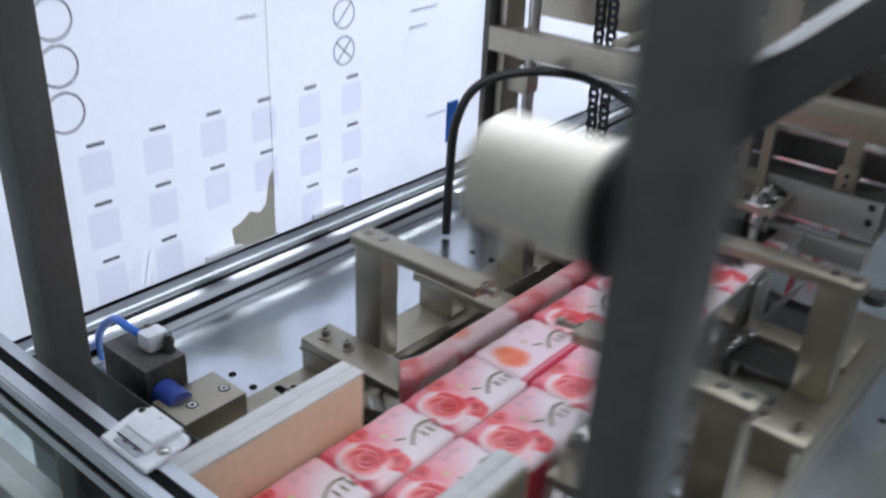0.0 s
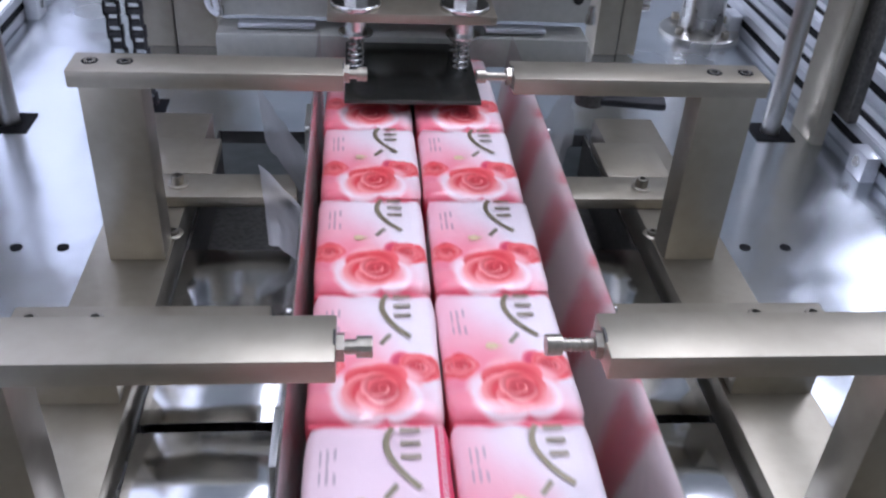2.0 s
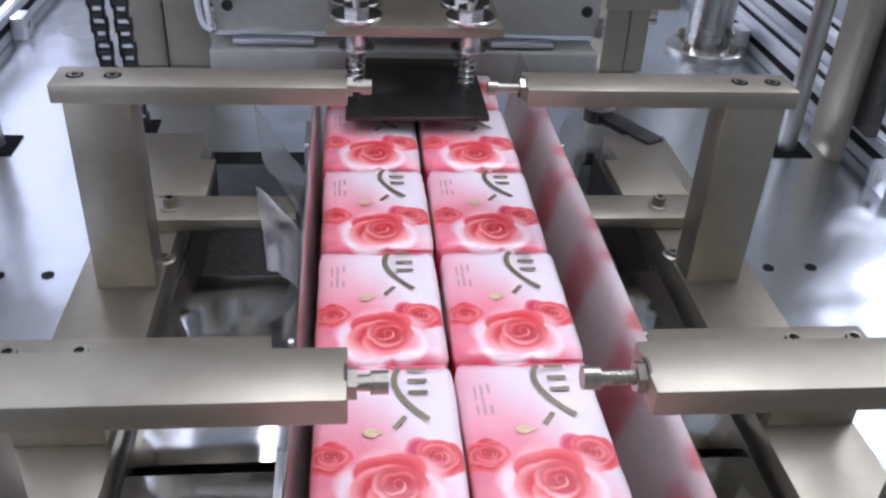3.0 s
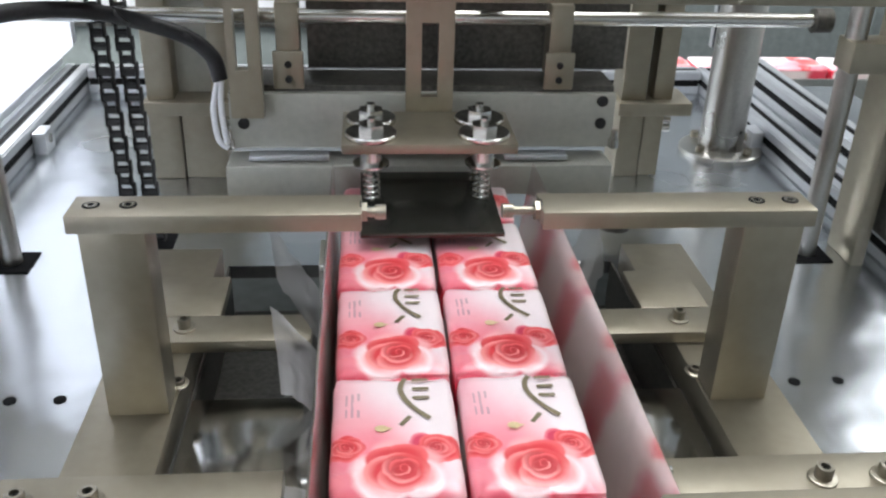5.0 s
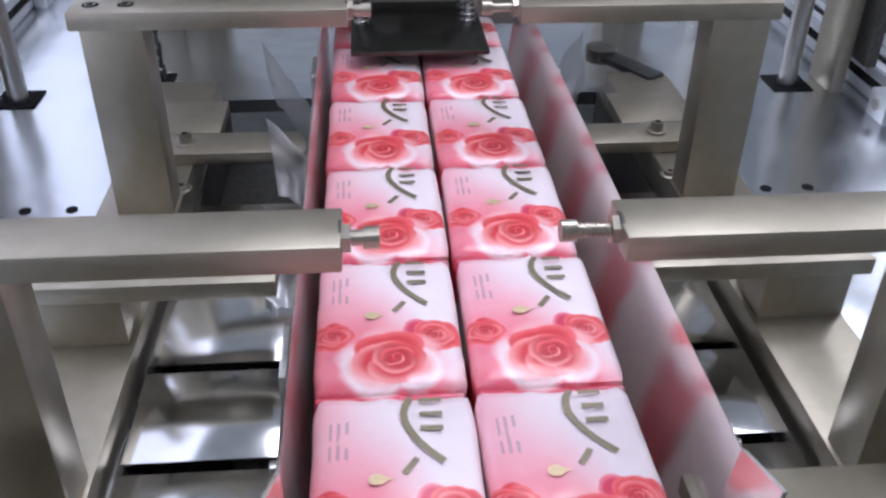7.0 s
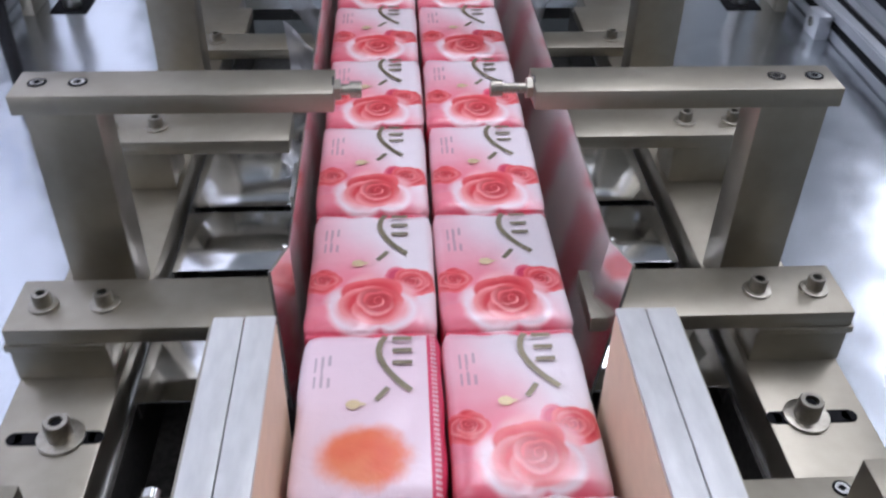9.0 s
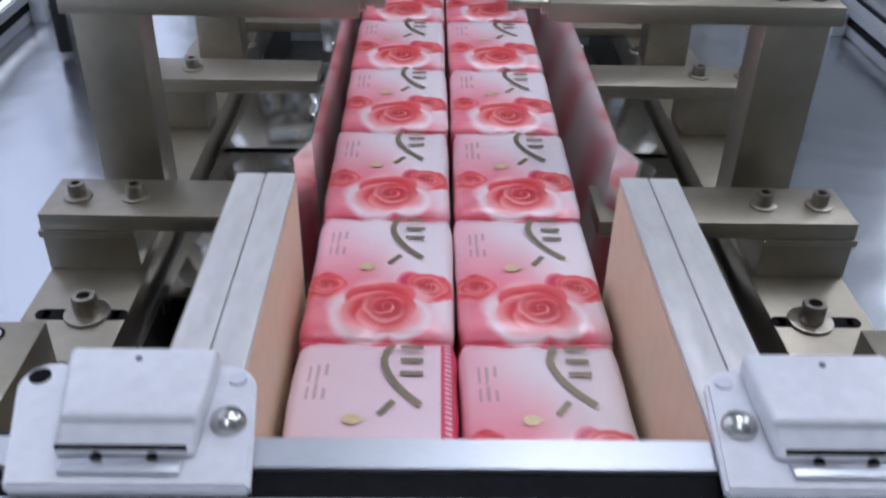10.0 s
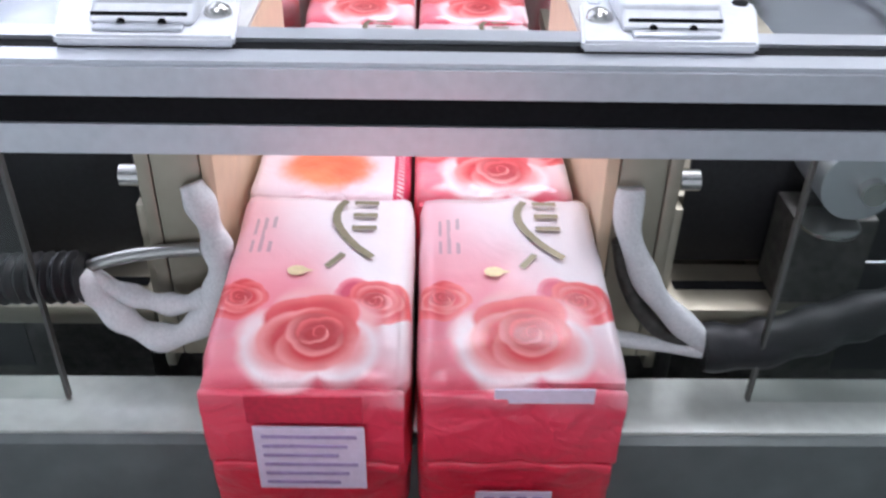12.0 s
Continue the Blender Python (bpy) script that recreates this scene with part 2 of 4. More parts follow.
    # fine grey print beside the mark
    lines = math_("GREATER_THAN", math_("SINE", math_("MULTIPLY", x, 1900.0)), 0.2)
    words = math_("GREATER_THAN", wob.outputs["Fac"], 0.47)
    inx = math_("MULTIPLY", math_("GREATER_THAN", x, -0.026), math_("LESS_THAN", x, -0.017))
    iny = math_("MULTIPLY", math_("GREATER_THAN", y, 0.012), math_("LESS_THAN", y, 0.037))
    base = mix(math_("MULTIPLY", math_("MULTIPLY", lines, words), math_("MULTIPLY", math_("MULTIPLY", inx, iny), 0.55)), base, (0.35, 0.25, 0.27))
    # ends red, darker towards the bottom; sides red at near end, pale beyond
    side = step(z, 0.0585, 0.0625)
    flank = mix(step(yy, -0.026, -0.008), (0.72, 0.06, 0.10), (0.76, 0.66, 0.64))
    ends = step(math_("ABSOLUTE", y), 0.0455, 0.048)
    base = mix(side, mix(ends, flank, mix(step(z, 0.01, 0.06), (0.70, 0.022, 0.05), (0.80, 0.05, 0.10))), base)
    if veil:
        band = math_("MULTIPLY", math_("GREATER_THAN", x, 0.0262), math_("GREATER_THAN", z, 0.055))
        base = mix(band, base, (0.70, 0.05, 0.12))
        dash = math_("MULTIPLY", math_("GREATER_THAN", math_("SINE", math_("MULTIPLY", y, 2300.0)), -0.1), math_("MULTIPLY", math_("GREATER_THAN", x, 0.0278), math_("LESS_THAN", x, 0.0305)))
        base = mix(math_("MULTIPLY", dash, 0.6), base, (0.85, 0.70, 0.72))
    l.new(base, b.inputs["Base Color"])
    b.inputs["Roughness"].default_value = 0.3
    b.inputs["Specular IOR Level"].default_value = 0.55
    b.inputs["Coat Weight"].default_value = 0.32
    b.inputs["Coat Roughness"].default_value = 0.10
    crease = n.new("ShaderNodeTexNoise")
    crease.inputs["Scale"].default_value, crease.inputs["Detail"].default_value, crease.inputs["Distortion"].default_value = 45, 4, 1.4
    l.new(tc.outputs["Object"], crease.inputs["Vector"])
    bp = n.new("ShaderNodeBump")
    bp.inputs["Strength"].default_value, bp.inputs["Distance"].default_value = 0.35, 0.0016
    fold = n.new("ShaderNodeTexVoronoi")
    fold.feature = "DISTANCE_TO_EDGE"
    fold.inputs["Scale"].default_value = 62
    warp = n.new("ShaderNodeVectorMath")
    warp.operation = "MULTIPLY_ADD"
    l.new(crease.outputs["Color"], warp.inputs[0])
    warp.inputs[1].default_value = (0.02, 0.02, 0.02)
    l.new(tc.outputs["Object"], warp.inputs[2])
    l.new(warp.outputs[0], fold.inputs["Vector"])
    height = math_("ADD", crease.outputs["Fac"], math_("MULTIPLY", math_("MINIMUM", fold.outputs["Distance"], 0.35), math_("ADD", math_("MULTIPLY", ends, 2.8), math_("ADD", math_("MULTIPLY", math_("SUBTRACT", 1.0, step(y, -0.044, -0.012)), 0.7), 0.12))))
    l.new(height, bp.inputs["Height"])
    l.new(bp.outputs[0], b.inputs["Normal"])
    return m


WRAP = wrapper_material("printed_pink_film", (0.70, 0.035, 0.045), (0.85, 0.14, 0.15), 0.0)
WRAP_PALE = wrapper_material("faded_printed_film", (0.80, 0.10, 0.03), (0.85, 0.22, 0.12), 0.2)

# ---- mesh helpers ----


def box(bm, x0, x1, y0, y1, z0, z1, bevel=0.0, m=None, seg=2):
    """Adds a bevelled box between two corners."""
    c = Vector(((x0 + x1) / 2, (y0 + y1) / 2, (z0 + z1) / 2))
    s = Vector((abs(x1 - x0), abs(y1 - y0), abs(z1 - z0)))
    made = bmesh.ops.create_cube(bm, size=1)["verts"]
    bmesh.ops.scale(bm, vec=s, verts=made)
    if bevel:
        edges = list({e for v in made for e in v.link_edges})
        made = list({v for f in bmesh.ops.bevel(bm, geom=edges, offset=bevel, segments=seg, affect="EDGES", profile=0.5)["faces"] for v in f.verts})
        made = list({v for v0 in made for f in v0.link_faces for v in f.verts})
    bmesh.ops.translate(bm, vec=c, verts=made)
    if m is not None:
        bmesh.ops.transform(bm, matrix=m, verts=made)
    return made


def tube(bm, a, c, r, r2=None, seg=20, caps=True):
    """Adds a cylinder or cone from a to c."""
    a, c = Vector(a), Vector(c)
    d = c - a
    made = bmesh.ops.create_cone(bm, cap_ends=caps, segments=seg, radius1=r, radius2=r if r2 is None else r2, depth=d.length)["verts"]
    bmesh.ops.transform(bm, matrix=Matrix.Translation((a + c) / 2) @ d.to_track_quat("Z", "Y").to_matrix().to_4x4(), verts=made)
    return made


def lathe(bm, profile, centre, seg=24):
    """Adds a body of turning round z from (radius, height) pairs."""
    rings = []
    for r, h in profile:
        rings.append([bm.verts.new((centre[0] + r * math.cos(2 * math.pi * i / seg), centre[1] + r * math.sin(2 * math.pi * i / seg), centre[2] + h)) for i in range(seg)])
    for p, q in zip(rings, rings[1:]):
        for i in range(seg):
            bm.faces.new((p[i], p[(i + 1) % seg], q[(i + 1) % seg], q[i]))
    bm.faces.new(rings[0][::-1])
    bm.faces.new(rings[-1])


def along(bm, points, r, seg=10, ridges=None):
    """Adds a round hose through points; ridges: (period, height) of a corrugated one."""
    pts = [Vector(p) for p in points]
    dense = []
    steps = 14 if not ridges else 40
    for i in range(len(pts) - 1):
        p0, p1, p2, p3 = pts[max(i - 1, 0)], pts[i], pts[i + 1], pts[min(i + 2, len(pts) - 1)]
        for k in range(steps):
            t = k / steps
            dense.append(0.5 * (2 * p1 + (p2 - p0) * t + (2 * p0 - 5 * p1 + 4 * p2 - p3) * t * t + (3 * p1 - p0 - 3 * p2 + p3) * t ** 3))
    dense.append(pts[-1])
    rings, run, up = [], 0.0, Vector((0.13, 0.21, 0.97)).normalized()
    for i, p in enumerate(dense):
        d = (dense[min(i + 1, len(dense) - 1)] - dense[max(i - 1, 0)]).normalized()
        if i:
            run += (p - dense[i - 1]).length
        s = d.cross(up).normalized()
        u = s.cross(d)
        rad = r * (1 + (ridges[1] * math.sin(2 * math.pi * run / ridges[0]) if ridges else 0))
        rings.append([bm.verts.new(p + rad * (s * math.cos(2 * math.pi * k / seg) + u * math.sin(2 * math.pi * k / seg))) for k in range(seg)])
    for p, q in zip(rings, rings[1:]):
        for i in range(seg):
            bm.faces.new((p[i], p[(i + 1) % seg], q[(i + 1) % seg], q[i]))
    bm.faces.new(rings[0][::-1])
    bm.faces.new(rings[-1])


def mesh_of(name, bm, material, smooth=40):
    bmesh.ops.recalc_face_normals(bm, faces=bm.faces[:])
    me = bpy.data.meshes.new(name)
    bm.to_mesh(me)
    bm.free()
    me.materials.append(material)
    if smooth:
        me.shade_smooth()
        me.set_sharp_from_angle(angle=radians(smooth))
    return me


def part(name, bm, material, parent, label="", smooth=40):
    ob = new(name, mesh_of(name, bm, material, smooth))
    ob.parent = parent
    if label:
        ob["label"] = label
    return ob


def thing(name, label, category, place=(0, 0, 0), group=""):
    ob = new(name)
    ob.empty_display_size = 0.02
    ob.location = place
    return tagged(ob, label, category, group)


def solid(name, bm, material, label, category, group="", kind="", smooth=40):
    return tagged(new(name, mesh_of(name, bm, material, smooth)), label, category, group, kind)


def boxes(*rows, bevel=0.0):
    bm = bmesh.new()
    for r in rows:
        box(bm, *r, bevel=bevel)
    return bm


def tubes(*rows, seg=20):
    bm = bmesh.new()
    for a, c, r in rows:
        tube(bm, a, c, r, seg=seg)
    return bm


def socket_screw(parent, x, y, z, r=0.0048, h=0.006, washer=0.0075):
    """A socket-head screw standing on z, with its washer."""
    bm = bmesh.new()
    k = r * 0.55
    lathe(bm, [(r * 0.96, 0), (r, 0.0006), (r, h - 0.0008), (r * 0.9, h), (k, h), (k * 0.95, h - 0.003)], (0, 0, 0.001))
    s = part("screw", bm, SCREW, parent, "socket-head steel screw")
    s.location = (x, y, z)
    bm = bmesh.new()
    lathe(bm, [(k * 0.94, h - 0.0022), (k * 0.94, h - 0.002)], (0, 0, 0.001), 6)
    part("socket", bm, RECESS_SHADE, s)
    if washer:
        bm = bmesh.new()
        lathe(bm, [(washer, 0), (washer, 0.0012), (washer * 0.9, 0.0015)], (0, 0, 0))
        part("washer", bm, SCREW, s)
    return s


def sunk_screw(parent, x, y, z, r=0.0048):
    """A socket screw let into the face."""
    bm = bmesh.new()
    # flat near-black disc: shade of the counterbore as colour, nothing is bored
    lathe(bm, [(r, -0.001), (r, 0.0003)], (0, 0, 0))
    s = part("counterbore", bm, RECESS_SHADE, parent, "dark counterbored hole")
    s.location = (x, y, z)
    bm = bmesh.new()
    lathe(bm, [(r * 0.74, 0), (r * 0.74, 0.0006), (r * 0.40, 0.0006), (r * 0.38, 0.0004)], (0, 0, 0))
    part("screw_head", bm, CHROME, s)
    bm = bmesh.new()
    tube(bm, (0, 0, 0.0003), (0, 0, 0.0008), r * 0.37, seg=6)
    part("socket", bm, RECESS_SHADE, s)
    return s

# ---- room ----
solid("floor", boxes((-3, 3, -3, 4.5, -0.95, -0.9)), FLOOR_M, "grey epoxy factory floor", "floor", kind="structure")
solid("ceiling", boxes((-3, 3, -3, 4.5, 2.0, 2.1)), WALL_M, "pale factory ceiling", "ceiling", kind="structure")
for nm, r in (("wall_west", (-3.1, -3, -3, 4.5, -0.95, 2.1)), ("wall_east", (3, 3.1, -3, 4.5, -0.95, 2.1)),
              ("wall_north", (-3, 3, 4.5, 4.6, -0.95, 2.1)), ("wall_south", (-3, 3, -3.1, -3, -0.95, 2.1))):
    solid(nm, boxes(r), WALL_M, "pale painted factory wall", "wall", kind="structure")
# made-up fittings, out of view, one at each added lamp
for x, y, watts in LAMPS.values():
    lamp = thing("added_ceiling_light", "unseen ceiling light added to brighten the machine", "light", (x, y, 1.97), "ceiling lights")
    part("housing", boxes((-0.27, 0.27, -0.68, 0.68, 0.0, 0.03), bevel=0.004), WHITE_PLASTIC, lamp)
    for dx in (-0.18, -0.06, 0.06, 0.18):
        part("tube", tubes(((dx, -0.64, -0.012), (dx, 0.64, -0.012), 0.012)), LAMP_M, lamp, "glowing tube")

# ---- machine table ----
HX, HY0, HY1 = 0.165, -0.17, 0.47


def machine_table():
    t = thing("machine_table", "stainless steel machine table with a long opening", "machine", (0, 0, 0))
    for r in ((-0.62, -HX, -0.25, 0.98, -0.012, 0), (HX, 0.62, -0.25, 0.98, -0.012, 0), (-HX, HX, HY1, 0.98, -0.012, 0), (-HX, HX, -0.25, HY0, -0.012, 0)):
        part("table_top", boxes(r), TABLE_STEEL, t, "smooth stainless steel plate")
    part("front_apron", boxes((-0.62, 0.62, -0.256, -0.2505, -0.09, 0.0)), DARK_METAL, t)
    part("cabinet", boxes((-0.6, 0.6, -0.2, 0.96, -0.9, -0.16), bevel=0.004), DIM_M, t)
    # drilled holes are thin discs with their inner shade painted near-black
    for x in (-0.2825, -0.2505, 0.2505, 0.2825):
        bm = bmesh.new()
        lathe(bm, [(0.0042, 0.0), (0.0042, 0.0006)], (x, 0.288, 0))
        part("bolt_hole", bm, RECESS_SHADE, t, "small drilled hole")
    for x in (-0.288, -0.2545):
        bm = bmesh.new()
        lathe(bm, [(0.0042, 0.0), (0.0042, 0.0006)], (x, -0.1095, 0))
        part("bolt_hole", bm, RECESS_SHADE, t, "small drilled hole")
    return t


machine_table()
tray = thing("lower_tray", "shiny steel cover sheets between lane and base bars", "tray")
for sx in (-1, 1):
    for y0, y1 in ((-0.078, 0.026), (0.033, 0.097), (0.1035, 0.271)):
        part("tray_sheet", boxes((0.078 * sx, 0.1615 * sx, y0, y1, 0.0080, 0.0100), bevel=0.0006), MIRROR_STEEL, tray, "polished steel sheet")
        part("sheet_lip", boxes((0.1595 * sx, 0.1610 * sx, y0 + 0.001, y1 - 0.001, -0.004, 0.0078)), STEEL, tray)
        part("sheet_foot", boxes((0.100 * sx, 0.112 * sx, y0 + 0.01, y1 - 0.01, -0.0448, 0.0078)), DARK_METAL, tray)
    part("tray_wall", boxes((0.1628 * sx, 0.1648 * sx, HY0 + 0.002, HY1 - 0.002, -0.0448, 0.0006)), DARK_METAL, tray, "dark inner wall of the opening")
part("tray_floor", boxes((-0.163, 0.163, HY0, HY1, -0.06, -0.045)), DARK_METAL, tray)

for sx in (-1, 1):
    rail = thing("base_rail", "flat nickel-grey base bar bolted along the table", "machine part", group="base bars")
    part("bar", boxes((0.166 * sx, 0.218 * sx, -0.235, 0.455, 0.0, 0.0246), bevel=0.0008), NICKEL, rail)
    # slot shape laid on the bar, its depth shade painted on
    bm = boxes((0.169 * sx, 0.208 * sx, -0.1185, -0.1105, 0.0246, 0.0252))
    for x in (0.169, 0.208):
        lathe(bm, [(0.004, 0.0246), (0.004, 0.0252)], (x * sx, -0.1145, 0))
    part("slot", bm, RECESS_SHADE, rail, "dark adjusting slot")
    socket_screw(rail, 0.1855 * sx, -0.1145, 0.0252, 0.0062, 0.011, 0.0115)
    socket_screw(rail, 0.168 * sx, 0.268, 0.0246, 0.0042, 0.003, 0.0068)


def sensor_bridge(y, sx):
    """A post with an arm over the lane and a stud at its tip."""
    b = thing("sensor_bridge", "nickel-grey post with arm reaching over the soap lane", "machine part", (0, y, 0), "bridge arms")
    part("post", boxes((0.168 * sx, 0.2035 * sx, -0.0125, 0.0125, 0.0246, 0.1468), bevel=0.0006), NICKEL, b)
    part("arm", boxes((0.0505 * sx, 0.2092 * sx, -0.0138, 0.0132, 0.1468, 0.1576), bevel=0.0008), NICKEL, b)
    for x in (0.198, 0.178):
        sunk_screw(b, x * sx, 0.0005, 0.1576)
    tip = 0.037 if sx < 0 else 0.029
    st = part("stud", tubes(((0.0525 * sx, 0, 0.1525), ((tip + 0.002) * sx, 0, 0.1525), 0.0024)), SCREW, b, "bright threaded stud")
    bm = bmesh.new()
    tube(bm, (0.0505 * sx, 0, 0.1525), (0.0475 * sx, 0, 0.1525), 0.0058, seg=6)
    part("nut", bm, SCREW, b)
    part("lock_washer", tubes(((0.0516 * sx, 0, 0.1525), (0.0506 * sx, 0, 0.1525), 0.0068)), DARK_METAL, b)
    bm = bmesh.new()
    for k in range(6):
        xk = (0.0472 - k * (0.0472 - tip - 0.006) / 6) * sx
        tube(bm, (xk, 0, 0.1525), (xk - 0.0007 * sx, 0, 0.1525), 0.0029, seg=12)
    part("thread", bm, SCREW, b)
    part("tip", tubes(((tip * sx, 0, 0.1525), ((tip + 0.006) * sx, 0, 0.1525), 0.0042), seg=12), SCREW, b, "short steel tip")


for y in (0.0, 0.25):
    for sx in (-1, 1):
        sensor_bridge(y, sx)

for sx in (-1, 1):
    cb = thing("cross_bar", "nickel-grey cross bar on a block, two socket screws", "machine part", group="cross bars")
    part("bar", boxes((0.078 * sx, 0.2175 * sx, -0.0755, -0.036, 0.0505, 0.0605), bevel=0.0008), NICKEL, cb)
    part("block", boxes((0.169 * sx, 0.2185 * sx, -0.0735, -0.037, 0.0246, 0.0460), bevel=0.0008), NICKEL, cb)
    part("shim", boxes((0.1685 * sx, 0.2192 * sx, -0.0762, -0.037, 0.0462, 0.0503), bevel=0.0005), NICKEL, cb, "thin packing plate")
    for x in (0.202, 0.171):
        socket_screw(cb, x * sx, -0.0565, 0.0605, 0.0045, 0.0075, 0.0075)
    cb = thing("cross_bar", "nickel-grey cross bar behind the bridge, socket screws", "machine part", group="cross bars")
    part("bar", boxes((0.09 * sx, 0.226 * sx, 0.102, 0.140, 0.0530, 0.0630), bevel=0.0008), NICKEL, cb)
    part("block", boxes((0.169 * sx, 0.217 * sx, 0.104, 0.138, 0.0246, 0.0530), bevel=0.0008), NICKEL, cb)
    for x in (0.212, 0.179):
        socket_screw(cb, x * sx, 0.121, 0.0630, 0.0045, 0.007, 0.0075)
    cb = thing("cross_bar", "flat nickel-grey cross bar with one screw", "machine part", group="cross bars")
    part("bar", boxes((0.086 * sx, 0.200 * sx, 0.303, 0.336, 0.0246, 0.0336), bevel=0.0008), NICKEL, cb)
    part("plate", boxes((0.150 * sx, 0.200 * sx, 0.3365, 0.392, 0.0246, 0.0336), bevel=0.0008), NICKEL, cb)
    socket_screw(cb, 0.172 * sx, 0.32, 0.0336, 0.0045, 0.007, 0.0075)
    cb = thing("cross_plate", "wide nickel-grey plate beside the guide board", "machine part", group="cross plates")
    part("plate", boxes((0.100 * sx, 0.250 * sx, -0.245, -0.157, 0.0246, 0.0316), bevel=0.0008), NICKEL, cb)
    sunk_screw(cb, 0.182 * sx, -0.164, 0.0316, 0.0045)
    part("pin", tubes(((0.134 * sx, -0.152, 0.028), (0.134 * sx, -0.157, 0.028), 0.005)), CHROME, cb, "bright round pin end")
    blk = thing("clamp_block", "nickel-grey clamp block with two sunk screws", "machine part", group="clamp blocks")
    part("block", boxes((0.174 * sx, 0.222 * sx, -0.243, -0.178, 0.0316, 0.070), bevel=0.001), NICKEL, blk)
    for yy in (-0.188, -0.222):
        sunk_screw(blk, 0.193 * sx, yy, 0.070, 0.0052)

# ---- soap lane ----
lane = thing("soap_lane", "polished steel channel guiding the soap packs", "conveyor")
part("bed", boxes((-0.0725, 0.0760, -0.352, 0.80, -0.004, 0.0014)), MIRROR_STEEL, lane, "polished steel bed")
for x, sx in ((-0.0735, -1), (0.0862, 1)):
    lean = 0.0115 if sx > 0 else 0.003
    bm = boxes((x, x + 0.0016 * sx, -0.06, 0.46, 0.0015, 0.098))
    for v in bm.verts:
        outer = abs(v.co.x - x) > 0.001
        v.co.x -= sx * lean * (0.098 - v.co.z) / 0.0965
        if outer and v.co.z > 0.05:
            v.co.z -= 0.0022
    part("side_wall", bm, WALL_STEEL, lane, "polished steel side wall reflecting the packs")
    bm = bmesh.new()
    p = [(x, -0.0600), (x + 0.007 * sx, -0.080)]
    vs = []
    for px, py in p:
        for dx in (0, 0.0016 * sx):
            for z in (0.0015, 0.098):
                vs.append(bm.verts.new((px + dx - (sx * lean if z < 0.05 else 0), py, z)))
    for f in ((0, 1, 5, 4), (2, 6, 7, 3), (1, 3, 7, 5), (0, 4, 6, 2), (4, 5, 7, 6), (0, 2, 3, 1)):
        bm.faces.new([vs[i] for i in f])
    part("flared_end", bm, WALL_STEEL, lane)
    for y in (0.02, 0.33):
        part("bracket", boxes(((x + 0.0018 * sx), (x + 0.006 * sx), y - 0.018, y + 0.018, 0.005, 0.086), bevel=0.0006), STEEL, lane)
    for y in (-0.05, 0.1, 0.3):
        part("rivet", tubes(((x + 0.0016 * sx, y, 0.09), (x + 0.0045 * sx, y, 0.09), 0.0025), seg=12), CHROME, lane)

for sx in (-1, 1):
    g = thing("guide_board", "tan polymer guide board with pale worn top strips", "guide rail", group="guide boards")
    part("board", boxes((0.0705 * sx, 0.0755 * sx, -0.318, -0.136, 0.0, 0.1165), bevel=0.001), TAN, g, "tan inner board")
    part("core", boxes((0.0757 * sx, 0.093 * sx, -0.318, -0.136, 0.012, 0.114), bevel=0.0006), NICKEL, g)
    part("top_strip", boxes((0.0708 * sx, 0.0834 * sx, -0.318, -0.1345, 0.1167, 0.1192), bevel=0.0006), STRIP, g, "pale worn strip")
    part("top_strip", boxes((0.0839 * sx, 0.0965 * sx, -0.318, -0.1345, 0.1163, 0.1190), bevel=0.0006), STRIP, g, "pale worn strip")
    part("outer_plate", boxes((0.0933 * sx, 0.0985 * sx, -0.318, -0.136, 0.012, 0.1158), bevel=0.0006), NICKEL, g)
    part("side_plate", boxes((0.0992 * sx, 0.1035 * sx, -0.312, -0.272, 0.0, 0.080), bevel=0.0006), NICKEL, g)
    part("side_screw", tubes(((0.1035 * sx, -0.300, 0.086), (0.0985 * sx, -0.300, 0.086), 0.0026), ((0.111 * sx, -0.300, 0.086), (0.1035 * sx, -0.300, 0.086), 0.0042)), CHROME, g, "bright round screw head")
    part("foot", boxes((0.0985 * sx, 0.13 * sx, -0.235, -0.18, 0.0316, 0.040), bevel=0.0006), NICKEL, g)
    bm = tubes(((0.129 * sx, -0.236, 0.051), (0.099 * sx, -0.236, 0.051), 0.004))
    part("end_screw", bm, CHROME, g, "bright round screw head")

# ---- soap packs ----
PW, PL, PH = 0.0660, 0.0982, 0.0690


